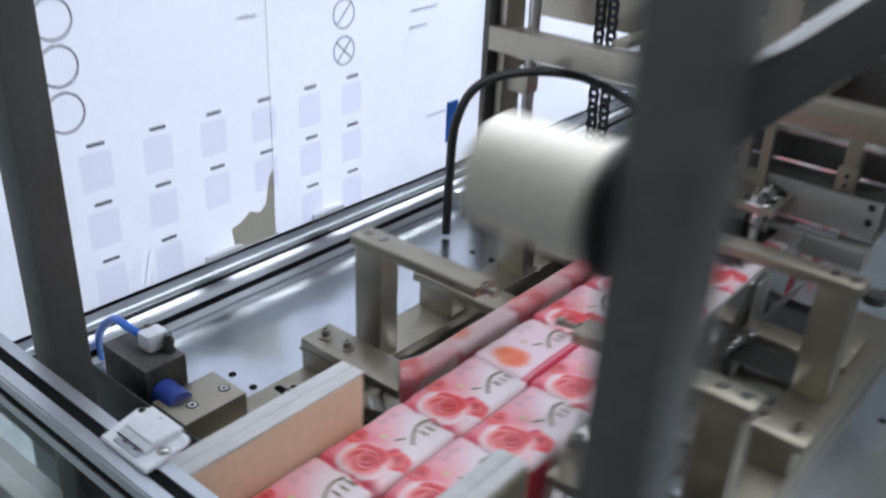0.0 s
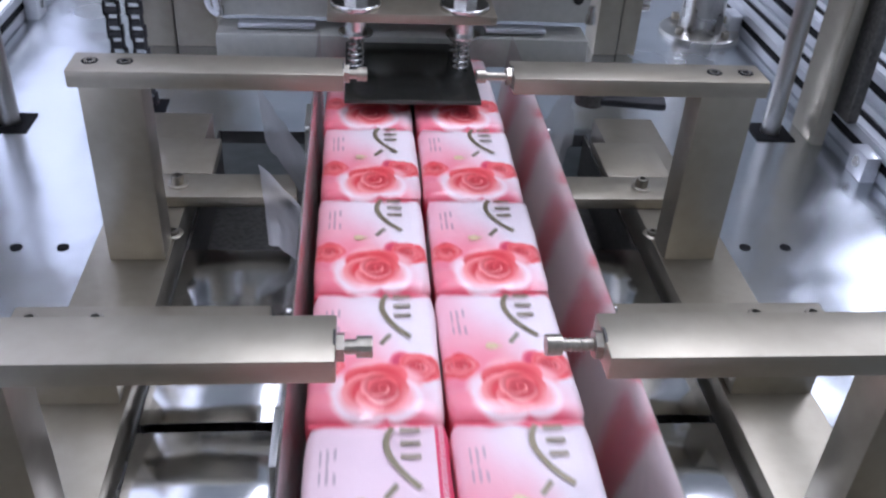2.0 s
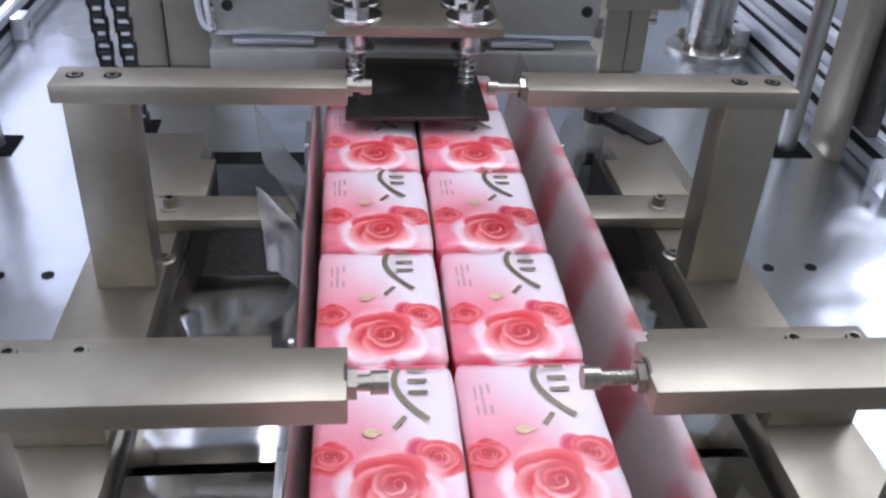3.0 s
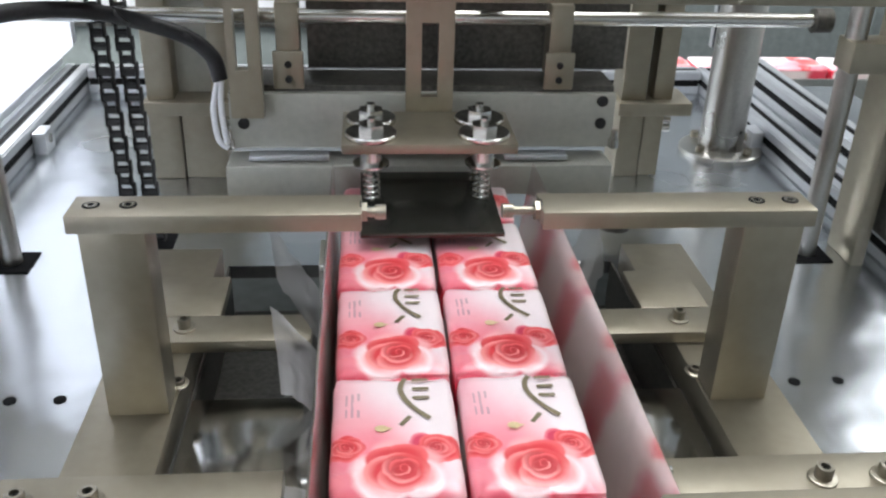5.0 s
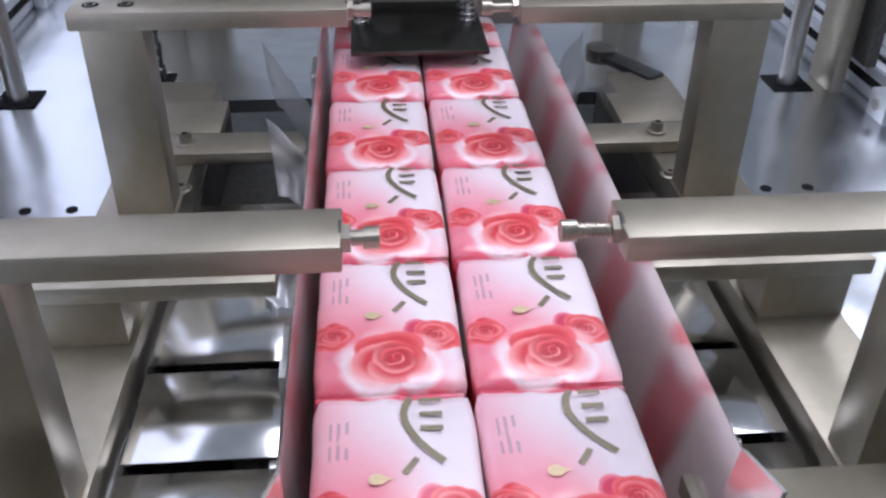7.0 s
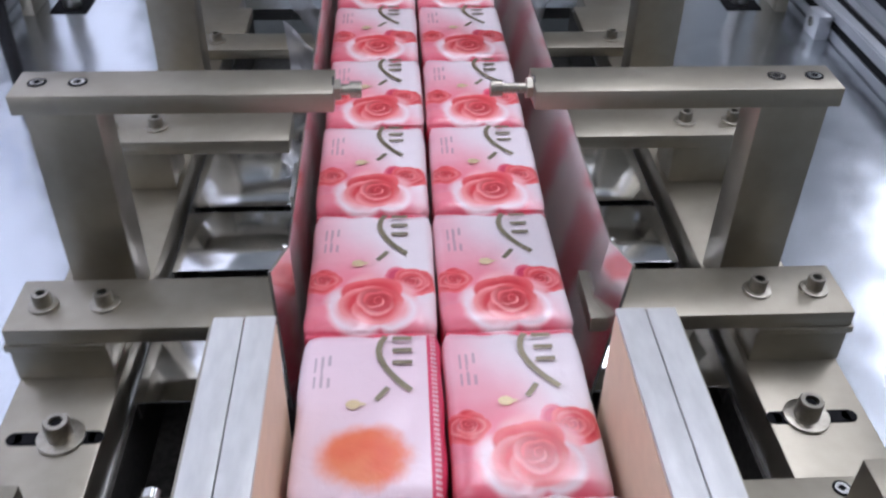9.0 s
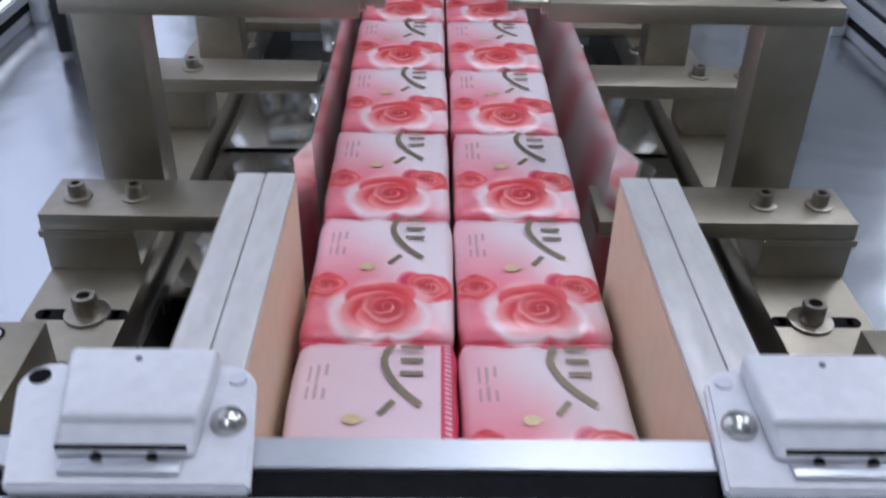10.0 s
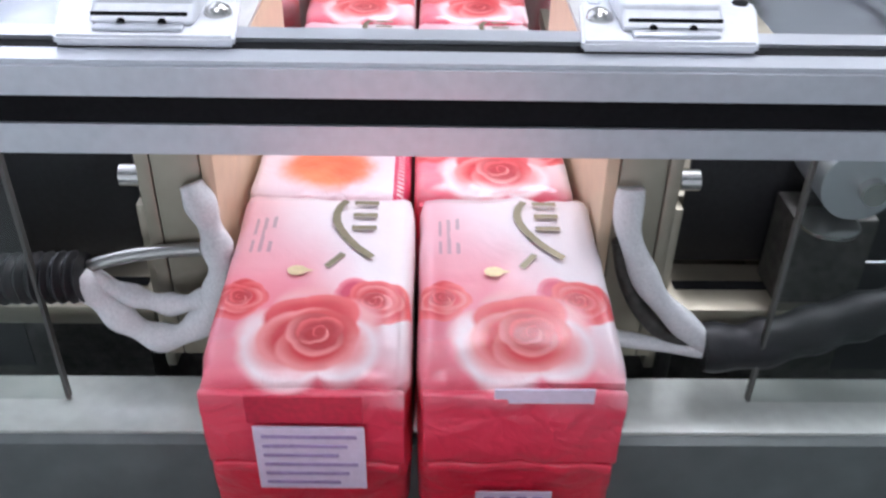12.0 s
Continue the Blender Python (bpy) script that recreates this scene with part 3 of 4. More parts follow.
def pack_mesh(seed):
    """A soft rectangular flow-wrapped pack with rounded, slightly crumpled edges."""
    bm = bmesh.new()
    nx, ny, nz, r = 14, 20, 10, 0.0045
    rnd = random.Random(seed)
    off = Vector((rnd.random() * 9, rnd.random() * 9, rnd.random() * 9))
    bmesh.ops.create_cube(bm, size=1)
    bmesh.ops.subdivide_edges(bm, edges=bm.edges[:], cuts=13, use_grid_fill=True)
    for v in bm.verts:
        q = Vector((v.co.x * PW, v.co.y * PL, v.co.z * PH))
        inner = Vector((max(-PW / 2 + r, min(PW / 2 - r, q.x)), max(-PL / 2 + r, min(PL / 2 - r, q.y)), max(-PH / 2 + r, min(PH / 2 - r, q.z))))
        d = q - inner
        if d.length > r * 0.999:
            q = inner + d.normalized() * r
        w = noise.noise(q * 55 + off) * 0.0007 + noise.noise(q * 140 + off) * 0.00035
        if q.y < -PL / 2 + 0.012 or q.y > PL / 2 - 0.012:
            w *= 2.6
            w += (0.5 - abs(noise.noise(q * 70 + off))) * 0.0016 - 0.0008
        out = Vector((q.x / PW, q.y / PL, q.z / PH))
        q += out.normalized() * w
        # top swells a little
        if v.co.z > 0.49:
            q.z += 0.0012 * (1 - (2 * v.co.x) ** 2) * (1 - (2 * v.co.y) ** 2)
        v.co = q + Vector((0, 0, PH / 2))
    bmesh.ops.recalc_face_normals(bm, faces=bm.faces[:])
    return bm


def swoosh_mesh():
    """The maker's mark as plain shapes: one long curved stroke, with short bars beside it."""
    bm = bmesh.new()
    z, wid = PH + 0.0019, 0.0015
    pts = [(0.0068, 0.0440), (0.0045, 0.0400), (0.0036, 0.0350), (0.0040, 0.0305), (0.0058, 0.0255), (0.0088, 0.0200), (0.0128, 0.0145), (0.0185, 0.0085)]
    last = None
    for i, (px, py) in enumerate(pts):
        q0, q1 = pts[max(0, i - 1)], pts[min(len(pts) - 1, i + 1)]
        k = Vector((q0[1] - q1[1], q1[0] - q0[0], 0)).normalized() * wid
        pair = [bm.verts.new(Vector((px, py, z)) - k), bm.verts.new(Vector((px, py, z)) + k)]
        if last:
            bm.faces.new((last[0], pair[0], pair[1], last[1]))
        last = pair
    return bm


def bar_mesh(length):
    bm = bmesh.new()
    z = PH + 0.0019
    bm.faces.new([bm.verts.new(p) for p in ((-length / 2, -0.0013, z), (length / 2, -0.0013, z), (length / 2, 0.0013, z), (-length / 2, 0.0013, z))])
    return bm


def drop_mesh():
    bm = bmesh.new()
    z = PH + 0.0021
    cx, cy = -0.0072, 0.0005
    ring = [bm.verts.new((cx + 0.0034 * math.cos(a) + (0.0026 if abs(a) < 0.2 else 0), cy + 0.0028 * math.sin(a), z)) for a in [2 * math.pi * i / 16 - math.pi for i in range(16)]]
    bm.faces.new(ring)
    return bm


PACKS = [mesh_of("wrapper", pack_mesh(s), WRAP, 60) for s in (3, 8, 21)]
PALE_PACK = mesh_of("wrapper", pack_mesh(5), WRAP_PALE, 60)
SWOOSH, BAR, DROP = mesh_of("gold_swoosh", swoosh_mesh(), GOLD_INK, 0), mesh_of("gold_bar", bar_mesh(0.0092), GOLD_INK, 0), mesh_of("gold_drop", drop_mesh(), GOLD_PALE, 0)


def under(ob, parent, label=""):
    ob.parent = parent
    if label:
        ob["label"] = label
    return ob


def end_flap():
    """The folded and sealed end of the wrap, as a creased double fold."""
    bm = bmesh.new()
    box(bm, -0.030, 0.030, -PL / 2 - 0.0022, -PL / 2 + 0.001, 0.030, 0.034, 0.0008)
    box(bm, -0.0315, 0.0315, -PL / 2 - 0.0018, -PL / 2 + 0.001, 0.0345, 0.0655, 0.0009)
    bmesh.ops.subdivide_edges(bm, edges=[e for e in bm.edges if e.calc_length() > 0.004], cuts=7, use_grid_fill=True)
    for v in bm.verts:
        v.co.y -= abs(noise.noise(v.co * 80)) * 0.0042 if v.co.y < -PL / 2 else 0
        v.co.z += noise.noise(v.co * 90 + Vector((4, 1, 2))) * 0.0012
    return bm


FLAP = mesh_of("end_flap", end_flap(), WRAP, 50)


def soap_pack(row, col, pale=False):
    label = "pale pink soap pack with a blurred orange rose" if pale else "pink soap pack printed with roses in clear wrap"
    p = thing("soap_pack", label, "soap pack", (0, 0, 0), "soap packs in the lane")
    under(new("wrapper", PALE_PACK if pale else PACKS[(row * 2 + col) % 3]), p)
    under(new("gold_swoosh", SWOOSH), p, "gold printed swoosh")
    for bx, by, turn in ((0.0146, 0.0425, 0), (0.0146, 0.0345, 0), (0.0146, 0.0265, 0), (0.0055, 0.0068, 0.95)):
        bar = under(new("gold_bar", BAR), p)
        bar.location, bar.rotation_euler = (bx, by, 0), (0, 0, turn)
    under(new("gold_drop", DROP), p)
    under(new("end_flap", FLAP), p, "folded wrap end")
    return p


STEP, FIRST, NOSE = 0.1, 0.4075, -PL / 2 * 1.05
packs = []
for row in range(-4, 7):
    for col, x in enumerate((-0.0340, 0.0340)):
        x += (0.0022, 0.0030)[col] if row == 4 else 0
        pale = row == 3 and col == 0
        packs.append((row, col, x, soap_pack(row, col, pale)))

for row, col, x, p in packs:
    if row == 4:
        for ch in p.children:
            if ch.name.startswith(("wrapper", "end_flap")):
                ch.scale = (1.015, 1.05, 1)
        # printed stickers on the leading pair
        def sheet(x0, x1, z0, z1, proud):
            return boxes((x0, x1, NOSE - proud, NOSE - proud + 0.0006, z0, z1))
        if col == 0:
            part("sticker", sheet(-0.0155, 0.0195, 0.025, 0.0545, 0.0056), LABEL, p, "pale lilac sticker with small print")
            for i in range(6):
                part("print_line", boxes((-0.013, 0.017 - 0.003 * (i % 3), NOSE - 0.0060, NOSE - 0.0056, 0.0498 - i * 0.0044, 0.0510 - i * 0.0044)), LABEL_INK, p)
            part("red_band", sheet(-0.017, 0.019, 0.0558, 0.0675, 0.0048), RED_INK, p, "dark red printed band")
        else:
            part("sticker", sheet(-0.010, 0.021, 0.0635, 0.0695, 0.0034), LABEL, p, "pale sticker bent over the edge")
            part("sticker", sheet(-0.014, 0.012, 0.010, 0.020, 0.0036), LABEL, p, "pale printed panel")
            for i in range(4):
                part("print_bar", boxes((-0.011 + i * 0.0055, -0.0075 + i * 0.0055, NOSE - 0.0040, NOSE - 0.0036, 0.012, 0.018)), LABEL_INK, p)

# ---- front portal and guards ----


def extrusion(parent, a, c, size=0.030, slot=0.009, faces="+x-x+y-y", name="profile"):
    """A square slotted aluminium profile from a to c, with near-black strips for the shade in its slots."""
    a, c = Vector(a), Vector(c)
    d = c - a
    m = Matrix.Translation(a) @ d.to_track_quat("Z", "Y").to_matrix().to_4x4()
    h, s, dp = size / 2, slot / 2, size * 0.22
    q = [(-h, -h), (-s, -h), (-s, -h + dp), (s, -h + dp), (s, -h), (h, -h), (h, -s), (h - dp, -s), (h - dp, s), (h, s), (h, h), (s, h), (s, h - dp),
         (-s, h - dp), (-s, h), (-h, h), (-h, s), (-h + dp, s), (-h + dp, -s), (-h, -s)]
    bm = bmesh.new()
    lo = [bm.verts.new((x, y, 0)) for x, y in q]
    hi = [bm.verts.new((x, y, d.length)) for x, y in q]
    for i in range(len(q)):
        k = (i + 1) % len(q)
        bm.faces.new((lo[i], lo[k], hi[k], hi[i]))
    bm.faces.new(lo[::-1])
    bm.faces.new(hi)
    bmesh.ops.bevel(bm, geom=[e for e in bm.edges if abs(e.verts[0].co.z - e.verts[1].co.z) > 1e-4 and abs(abs(e.verts[0].co.x) - h) < 1e-5 and abs(abs(e.verts[0].co.y) - h) < 1e-5],
                    offset=size * 0.05, segments=2, affect="EDGES")
    bmesh.ops.transform(bm, matrix=m, verts=bm.verts)
    ob = part(name, bm, ALUMINIUM, parent, "anodised aluminium profile")
    # strips just inside the slot mouths carry the slot shade as colour
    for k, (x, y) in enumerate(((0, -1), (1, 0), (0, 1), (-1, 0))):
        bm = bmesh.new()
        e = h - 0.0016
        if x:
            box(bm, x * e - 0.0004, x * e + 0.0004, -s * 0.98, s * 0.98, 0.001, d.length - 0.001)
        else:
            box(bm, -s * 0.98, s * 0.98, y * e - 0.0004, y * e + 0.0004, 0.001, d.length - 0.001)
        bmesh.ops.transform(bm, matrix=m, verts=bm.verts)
        part("slot_shade", bm, RECESS_SHADE, ob)
    return ob


portal = thing("front_portal", "slotted aluminium profile portal across the outlet", "frame")
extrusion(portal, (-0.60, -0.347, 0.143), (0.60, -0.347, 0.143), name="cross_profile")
guard = thing("guard_post", "dark upright guard post beside the outlet", "post", group="guard posts")
part("post", boxes((-0.237, -0.207, -0.327, -0.297, -0.012, 1.1), bevel=0.0015), POST_M, guard)
guard = thing("guard_post", "dark upright guard post with a diagonal brace", "post", group="guard posts")
part("post", boxes((0.236, 0.267, -0.329, -0.297, -0.012, 1.1), bevel=0.0015), POST_M, guard)
part("brace", boxes((-0.010, 0.010, -0.009, 0.009, 0, 0.34), bevel=0.001), POST_M, guard, "diagonal brace bar").matrix_local = Matrix.Translation((0.258, -0.300, 0.462)) @ Vector((0.70, 0.30, 0.70)).to_track_quat("Z", "Y").to_matrix().to_4x4()

for sx in (-1, 1):
    h = thing("sensor_housing", "white plastic switch housing on the cross profile", "switch", (0, 0, 0), "white switches")
    bm = bmesh.new()
    outline = [(0.0505, -0.3520), (0.0545, -0.3180), (0.0575, -0.3135), (0.0615, -0.3120), (0.1060, -0.3120), (0.1100, -0.3145), (0.1115, -0.3190), (0.1025, -0.3520)]
    lo = [bm.verts.new((px * sx, py, 0.1584)) for px, py in outline]
    hi = [bm.verts.new((px * sx, py, 0.1618)) for px, py in outline]
    for i in range(8):
        bm.faces.new((lo[i], lo[(i + 1) % 8], hi[(i + 1) % 8], hi[i]))
    bm.faces.new(lo[::-1])
    bm.faces.new(hi)
    bmesh.ops.bevel(bm, geom=bm.edges[:], offset=0.0009, segments=2, affect="EDGES")
    part("base_plate", bm, WHITE_PLASTIC, h)
    bm = bmesh.new()
    lathe(bm, [(0.0026, 0), (0.0026, 0.0005)], (0.1065 * sx, -0.3175, 0.1618), 14)
    part("ear_hole", bm, RECESS_SHADE, h, "open screw hole")
    bm = bmesh.new()
    lathe(bm, [(0.0008, 0), (0.0008, 0.0004)], (0.0815 * sx, -0.3185, 0.1685), 10)
    part("pin_mark", bm, INK, h)
    bm = bmesh.new()
    made = box(bm, 0.0635 * sx, 0.0990 * sx, -0.3440, -0.3135, 0.1615, 0.1685, 0.0018, seg=3)
    for v in bm.verts:
        if v.co.z > 0.166 and v.co.y < -0.33:
            v.co.y += 0.006
        if v.co.y < -0.33 and abs(v.co.x) > 0.08:
            v.co.x -= 0.0045 * sx
    part("body", bm, WHITE_PLASTIC, h, "raised white plastic body")
    part("slit", boxes((0.0650 * sx, 0.0930 * sx, -0.3448, -0.3440, 0.1652, 0.1662)), RECESS_SHADE, h)
    part("front_strip", boxes((0.066 * sx, 0.092 * sx, -0.3490, -0.3448, 0.1619, 0.1632), bevel=0.0005), ALUMINIUM, h, "grey strip")
    for x in (0.0725, 0.0845):
        part("hole", tubes(((x * sx, -0.3446, 0.1634), (x * sx, -0.3455, 0.1634), 0.0012), seg=12), RECESS_SHADE, h)
    bm = bmesh.new()
    lathe(bm, [(0.0042, 0), (0.0042, 0.0008), (0.0036, 0.0022), (0.002, 0.0032), (0.0005, 0.0035)], (0.0585 * sx, -0.333, 0.1618))
    part("dome_screw", bm, CHROME, h, "domed steel screw")
    # dimple is a thin disc, tinted duller for its shade
    bm = bmesh.new()
    lathe(bm, [(0.0022, 0), (0.0022, 0.0006)], (0.0590 * sx, -0.3180, 0.1618), 12)
    part("recess", bm, PALE_INK, h)

roll = thing("film_roll", "cream film roll on a short shaft beside the guard post", "film roll")
bm = tubes(((0.177, -0.314, 0.423), (0.228, -0.314, 0.423), 0.0228), seg=48)
part("film", bm, CREAM, roll, "cream wound film")
part("core", tubes(((0.174, -0.314, 0.423), (0.2358, -0.314, 0.423), 0.007)), DARK_METAL, roll)
part("end_disc", tubes(((0.2305, -0.314, 0.423), (0.2335, -0.314, 0.423), 0.026), seg=40), DARK_METAL, roll)

# table edge guards
for sx in (-1, 1):
    g = thing("edge_guard", "slotted aluminium profiles along the table edge", "frame", group="edge guards")
    extrusion(g, (0.418 * sx, -0.30, 0.0152), (0.418 * sx, 0.97, 0.0152))
    extrusion(g, (0.452 * sx, -0.30, 0.044), (0.452 * sx, 0.97, 0.044))
    for y in (0.40, 0.74):
        bm = boxes((0.388 * sx, 0.402 * sx, y - 0.014, y + 0.014, 0.0, 0.024), bevel=0.001)
        part("angle_bracket", bm, ALUMINIUM, g)
        part("bracket_screw", tubes(((0.3865 * sx, y, 0.014), (0.388 * sx, y, 0.014), 0.005)), CHROME, g)
for x in (-0.43, 0.43):
    g = thing("corner_post", "upright slotted aluminium corner post", "post", group="corner posts")
    extrusion(g, (x, 0.955, 0.0595), (x, 0.955, 1.1))
back = thing("back_frame", "slotted aluminium profile across the table back", "frame")
extrusion(back, (-0.40, 0.957, 0.0152), (0.40, 0.957, 0.0152))

board = thing("paper_screen", "white printed paper sheets hung along the guard", "paper")
PAPER_T = PAPER.copy()
PAPER_T.name = "backlit_white_paper"
nt = PAPER_T.node_tree
pb, tl, mx = nt.nodes["Principled BSDF"], nt.nodes.new("ShaderNodeBsdfTranslucent"), nt.nodes.new("ShaderNodeMixShader")
tl.inputs[0].default_value = (0.86, 0.87, 0.93, 1)
mx.inputs[0].default_value = 0.5
nt.links.new(pb.outputs[0], mx.inputs[1])
nt.links.new(tl.outputs[0], mx.inputs[2])
nt.links.new(mx.outputs[0], nt.nodes["Material Output"].inputs[0])


def hung_sheet(y0, y1, z0, z1):
    bm = bmesh.new()
    n, k = 24, 14
    grid = [[bm.verts.new((-0.411 + 0.0012 * noise.noise(Vector((i * 0.35 + y0 * 9, j * 0.3, 1))), y0 + (y1 - y0) * i / n, z0 + (z1 - z0) * j / k)) for j in range(k + 1)] for i in range(n + 1)]
    for i in range(n):
        for j in range(k):
            bm.faces.new((grid[i][j], grid[i + 1][j], grid[i + 1][j + 1], grid[i][j + 1]))
    bmesh.ops.solidify(bm, geom=bm.faces[:], thickness=0.0006)
    return bm


FAINT = clear("faint_print", (0.955, 0.955, 0.980), 0.0)
for y0, y1, z0 in ((-0.32, 0.058, 0.061), (0.0595, 0.47, 0.061), (0.475, 0.94, 0.061)):
    part("sheet", hung_sheet(y0, y1, z0, 0.95), PAPER_T, board, "white printed sheet", 60)
FX = -0.4088


def ring(y, z, r, w, cross=False):
    bm = bmesh.new()
    n = 36
    a = [bm.verts.new((FX, y + (r - w) * math.cos(2 * math.pi * i / n), z + (r - w) * math.sin(2 * math.pi * i / n))) for i in range(n)]
    c = [bm.verts.new((FX, y + (r + w) * math.cos(2 * math.pi * i / n), z + (r + w) * math.sin(2 * math.pi * i / n))) for i in range(n)]
    for i in range(n):
        k = (i + 1) % n
        bm.faces.new((a[i], a[k], c[k], c[i]))
    if cross:
        for t in ((0.8,) if cross == 1 else (0.8, 2.4)):
            d, e = Vector((0, math.cos(t), math.sin(t))), Vector((0, -math.sin(t), math.cos(t))) * w
            p = Vector((FX, y, z))
            bm.faces.new([bm.verts.new(v) for v in (p - d * r - e, p + d * r - e, p + d * r + e, p - d * r + e)])
    return bm


for z in (0.359, 0.316, 0.272):
    part("printed_ring", ring(-0.185, z, 0.019, 0.001), INK, board)
part("printed_sign", ring(0.174, 0.313, 0.017, 0.0009, 1), INK, board, "crossed-out ring")
part("printed_sign", ring(0.174, 0.269, 0.017, 0.0009, 2), INK, board, "crossed-out ring")
for i in range(6):
    for j, z in enumerate((0.235, 0.173, 0.110)):
        if (i, j) in ((2, 2), (3, 2)):
            continue
        y = -0.16 + 0.0696 * i
        part("print_bar", boxes((FX - 0.0001, FX + 0.0001, y - 0.0095, y + 0.0095, z - 0.0018, z + 0.0018)), INK, board)
        part("print_picture", boxes((FX - 0.0003, FX + 0.0001, y - 0.019, y + 0.015, z - 0.047, z - 0.008)), FAINT, board, "faint printed picture")
for y, z, w in ((0.319, 0.300, 0.026), (0.309, 0.278, 0.018), (0.03, 0.33, 0.014), (0.35, 0.15, 0.02)):
    part("print_bar", boxes((FX - 0.0001, FX + 0.0001, y - w, y + w, z - 0.0016, z + 0.0016)), PALE_INK, board)
part("print_picture", boxes((FX - 0.0006, FX - 0.0002, 0.375, 0.40, 0.10, 0.16)), BLUE_TUBE, board, "small blue printed shape")
for y in (-0.02, 0.144):
    clip = thing("hinge_clip", "white plastic hinge clip on the edge profile", "clip", group="hinge clips")
    part("clip_body", boxes((-0.452, -0.405, y - 0.026, y + 0.026, 0.0592, 0.070), bevel=0.003), WHITE_PLASTIC, clip)
    part("clip_wire", tubes(((-0.404, y - 0.03, 0.063), (-0.404, y + 0.03, 0.063), 0.0015), seg=8), BLACK, clip)
bm = bmesh.new()
bm.faces.new([bm.verts.new((FX - 0.0006, y, z)) for y, z in ((-0.004, 0.063), (0.056, 0.063), (0.0575, 0.150), (0.050, 0.140), (0.044, 0.108), (0.034, 0.100), (0.020, 0.106), (0.006, 0.096), (-0.008, 0.092))])
part("torn_patch", bm, CREAM, board, "cream torn patch near the seam")

# ---- valve by the outlet ----
v = thing("air_valve", "dark pneumatic valve with white fittings and blue tubes", "valve")
part("bracket", boxes((-0.285, -0.235, -0.236, -0.222, 0.0, 0.06), bevel=0.001), DARK_METAL, v)
part("body", boxes((-0.300, -0.232, -0.240, -0.198, 0.0602, 0.094), bevel=0.0015), DARK_METAL, v)
part("knob", tubes(((-0.231, -0.225, 0.068), (-0.205, -0.225, 0.066), 0.0125)), BLUE, v, "dark blue round knob")
for x, y in ((-0.245, -0.206), (-0.27, -0.21)):
    part("fitting", tubes(((x, y, 0.094), (x, y, 0.108), 0.005), ((x, y, 0.108), (x, y, 0.112), 0.0035), seg=12), DARK_METAL, v)
part("white_fitting", boxes((-0.270, -0.252, -0.222, -0.200, 0.0942, 0.112), bevel=0.003), WHITE_PLASTIC, v)
bm = bmesh.new()
along(bm, [(-0.262, -0.215, 0.104), (-0.285, -0.218, 0.106), (-0.32, -0.215, 0.10), (-0.38, -0.20, 0.05), (-0.40, -0.19, 0.008)], 0.004)
part("tube", bm, BLUE_TUBE, v, "blue air tube")

# ---- far end of the lane ----
hold = thing("hold_down", "dark steel hold-down plate under a sprung bracket", "machine part")
part("plate", boxes((-0.0525, 0.0500, 0.3575, 0.52, 0.0815, 0.0850), bevel=0.0006), DARK_POLISH, hold, "dark polished plate")
part("bracket", boxes((-0.0655, 0.0625, 0.397, 0.470, 0.1290, 0.1365), bevel=0.0008), NICKEL, hold)
bm = boxes((-0.0165, -0.0045, 0.4705, 0.4785, 0.129, 0.40), (0.0085, 0.0205, 0.4705, 0.4785, 0.129, 0.40), (-0.0045, 0.0085, 0.4705, 0.4785, 0.129, 0.148),
           (-0.0045, 0.0085, 0.4705, 0.4785, 0.206, 0.40))
part("slotted_plate", bm, NICKEL, hold, "upright slotted plate")
for x in (-0.044, 0.039):
    for y in (0.414, 0.447):
        s = part("stud", tubes(((x, y, 0.0852), (x, y, 0.151), 0.0032)), CHROME, hold)
        bm = bmesh.new()
        lathe(bm, [(0.019, 0), (0.0195, 0.001), (0.0195, 0.003), (0.0185, 0.004)], (x, y, 0.1366))
        part("washer", bm, CHROME, s, "large steel washer")
        bm = bmesh.new()
        tube(bm, (x, y, 0.1407), (x, y, 0.1465), 0.0100, seg=6)
        part("nut", bm, CHROME, s)
        bm = bmesh.new()
        lathe(bm, [(0.0085, 0), (0.0085, 0.012), (0.006, 0.0121)], (x, y, 0.1165))
        lathe(bm, [(0.0135, 0), (0.0135, 0.0014)], (x, y, 0.1150))
        part("collar", bm, CHROME, s)
        bm = bmesh.new()
        along(bm, [(x + 0.0058 * math.cos(a * math.pi / 3), y + 0.0058 * math.sin(a * math.pi / 3), 0.0862 + 0.028 * a / 36) for a in range(37)], 0.0008, 6)
        part("spring", bm, CHROME, s, "coil spring")

jaw = thing("sealing_jaw", "pale grey sealing jaw bar with black screws", "machine part")
part("front_plate", boxes((-0.156, 0.156, 0.486, 0.494, 0.100, 0.1455), bevel=0.0008), JAW_PAINT, jaw)
part("lower_beam", boxes((-0.160, 0.155, 0.470, 0.505, 0.064, 0.0905), bevel=0.002), JAW_PAINT, jaw)
part("upper_beam", boxes((-0.156, 0.156, 0.4945, 0.54, 0.097, 0.15), bevel=0.001), DARK_METAL, jaw)
for x in (-0.145, 0.145):
    for z in (0.121, 0.140):
        part("black_screw", tubes(((x, 0.4845, z), (x, 0.486, z), 0.0045)), BLACK, jaw)
part("dark_panel", boxes((-0.096, 0.176, 0.545, 0.55, 0.15, 0.30)), DARK_METAL, jaw, "dark sheet behind the jaw")

for x0, x1 in ((-0.142, -0.078), (0.066, 0.118)):
    part("seal_strip", boxes((x0, x1, 0.476, 0.490, 0.0925, 0.0965), bevel=0.0008), ALUMINIUM, jaw, "bright sealing strip")
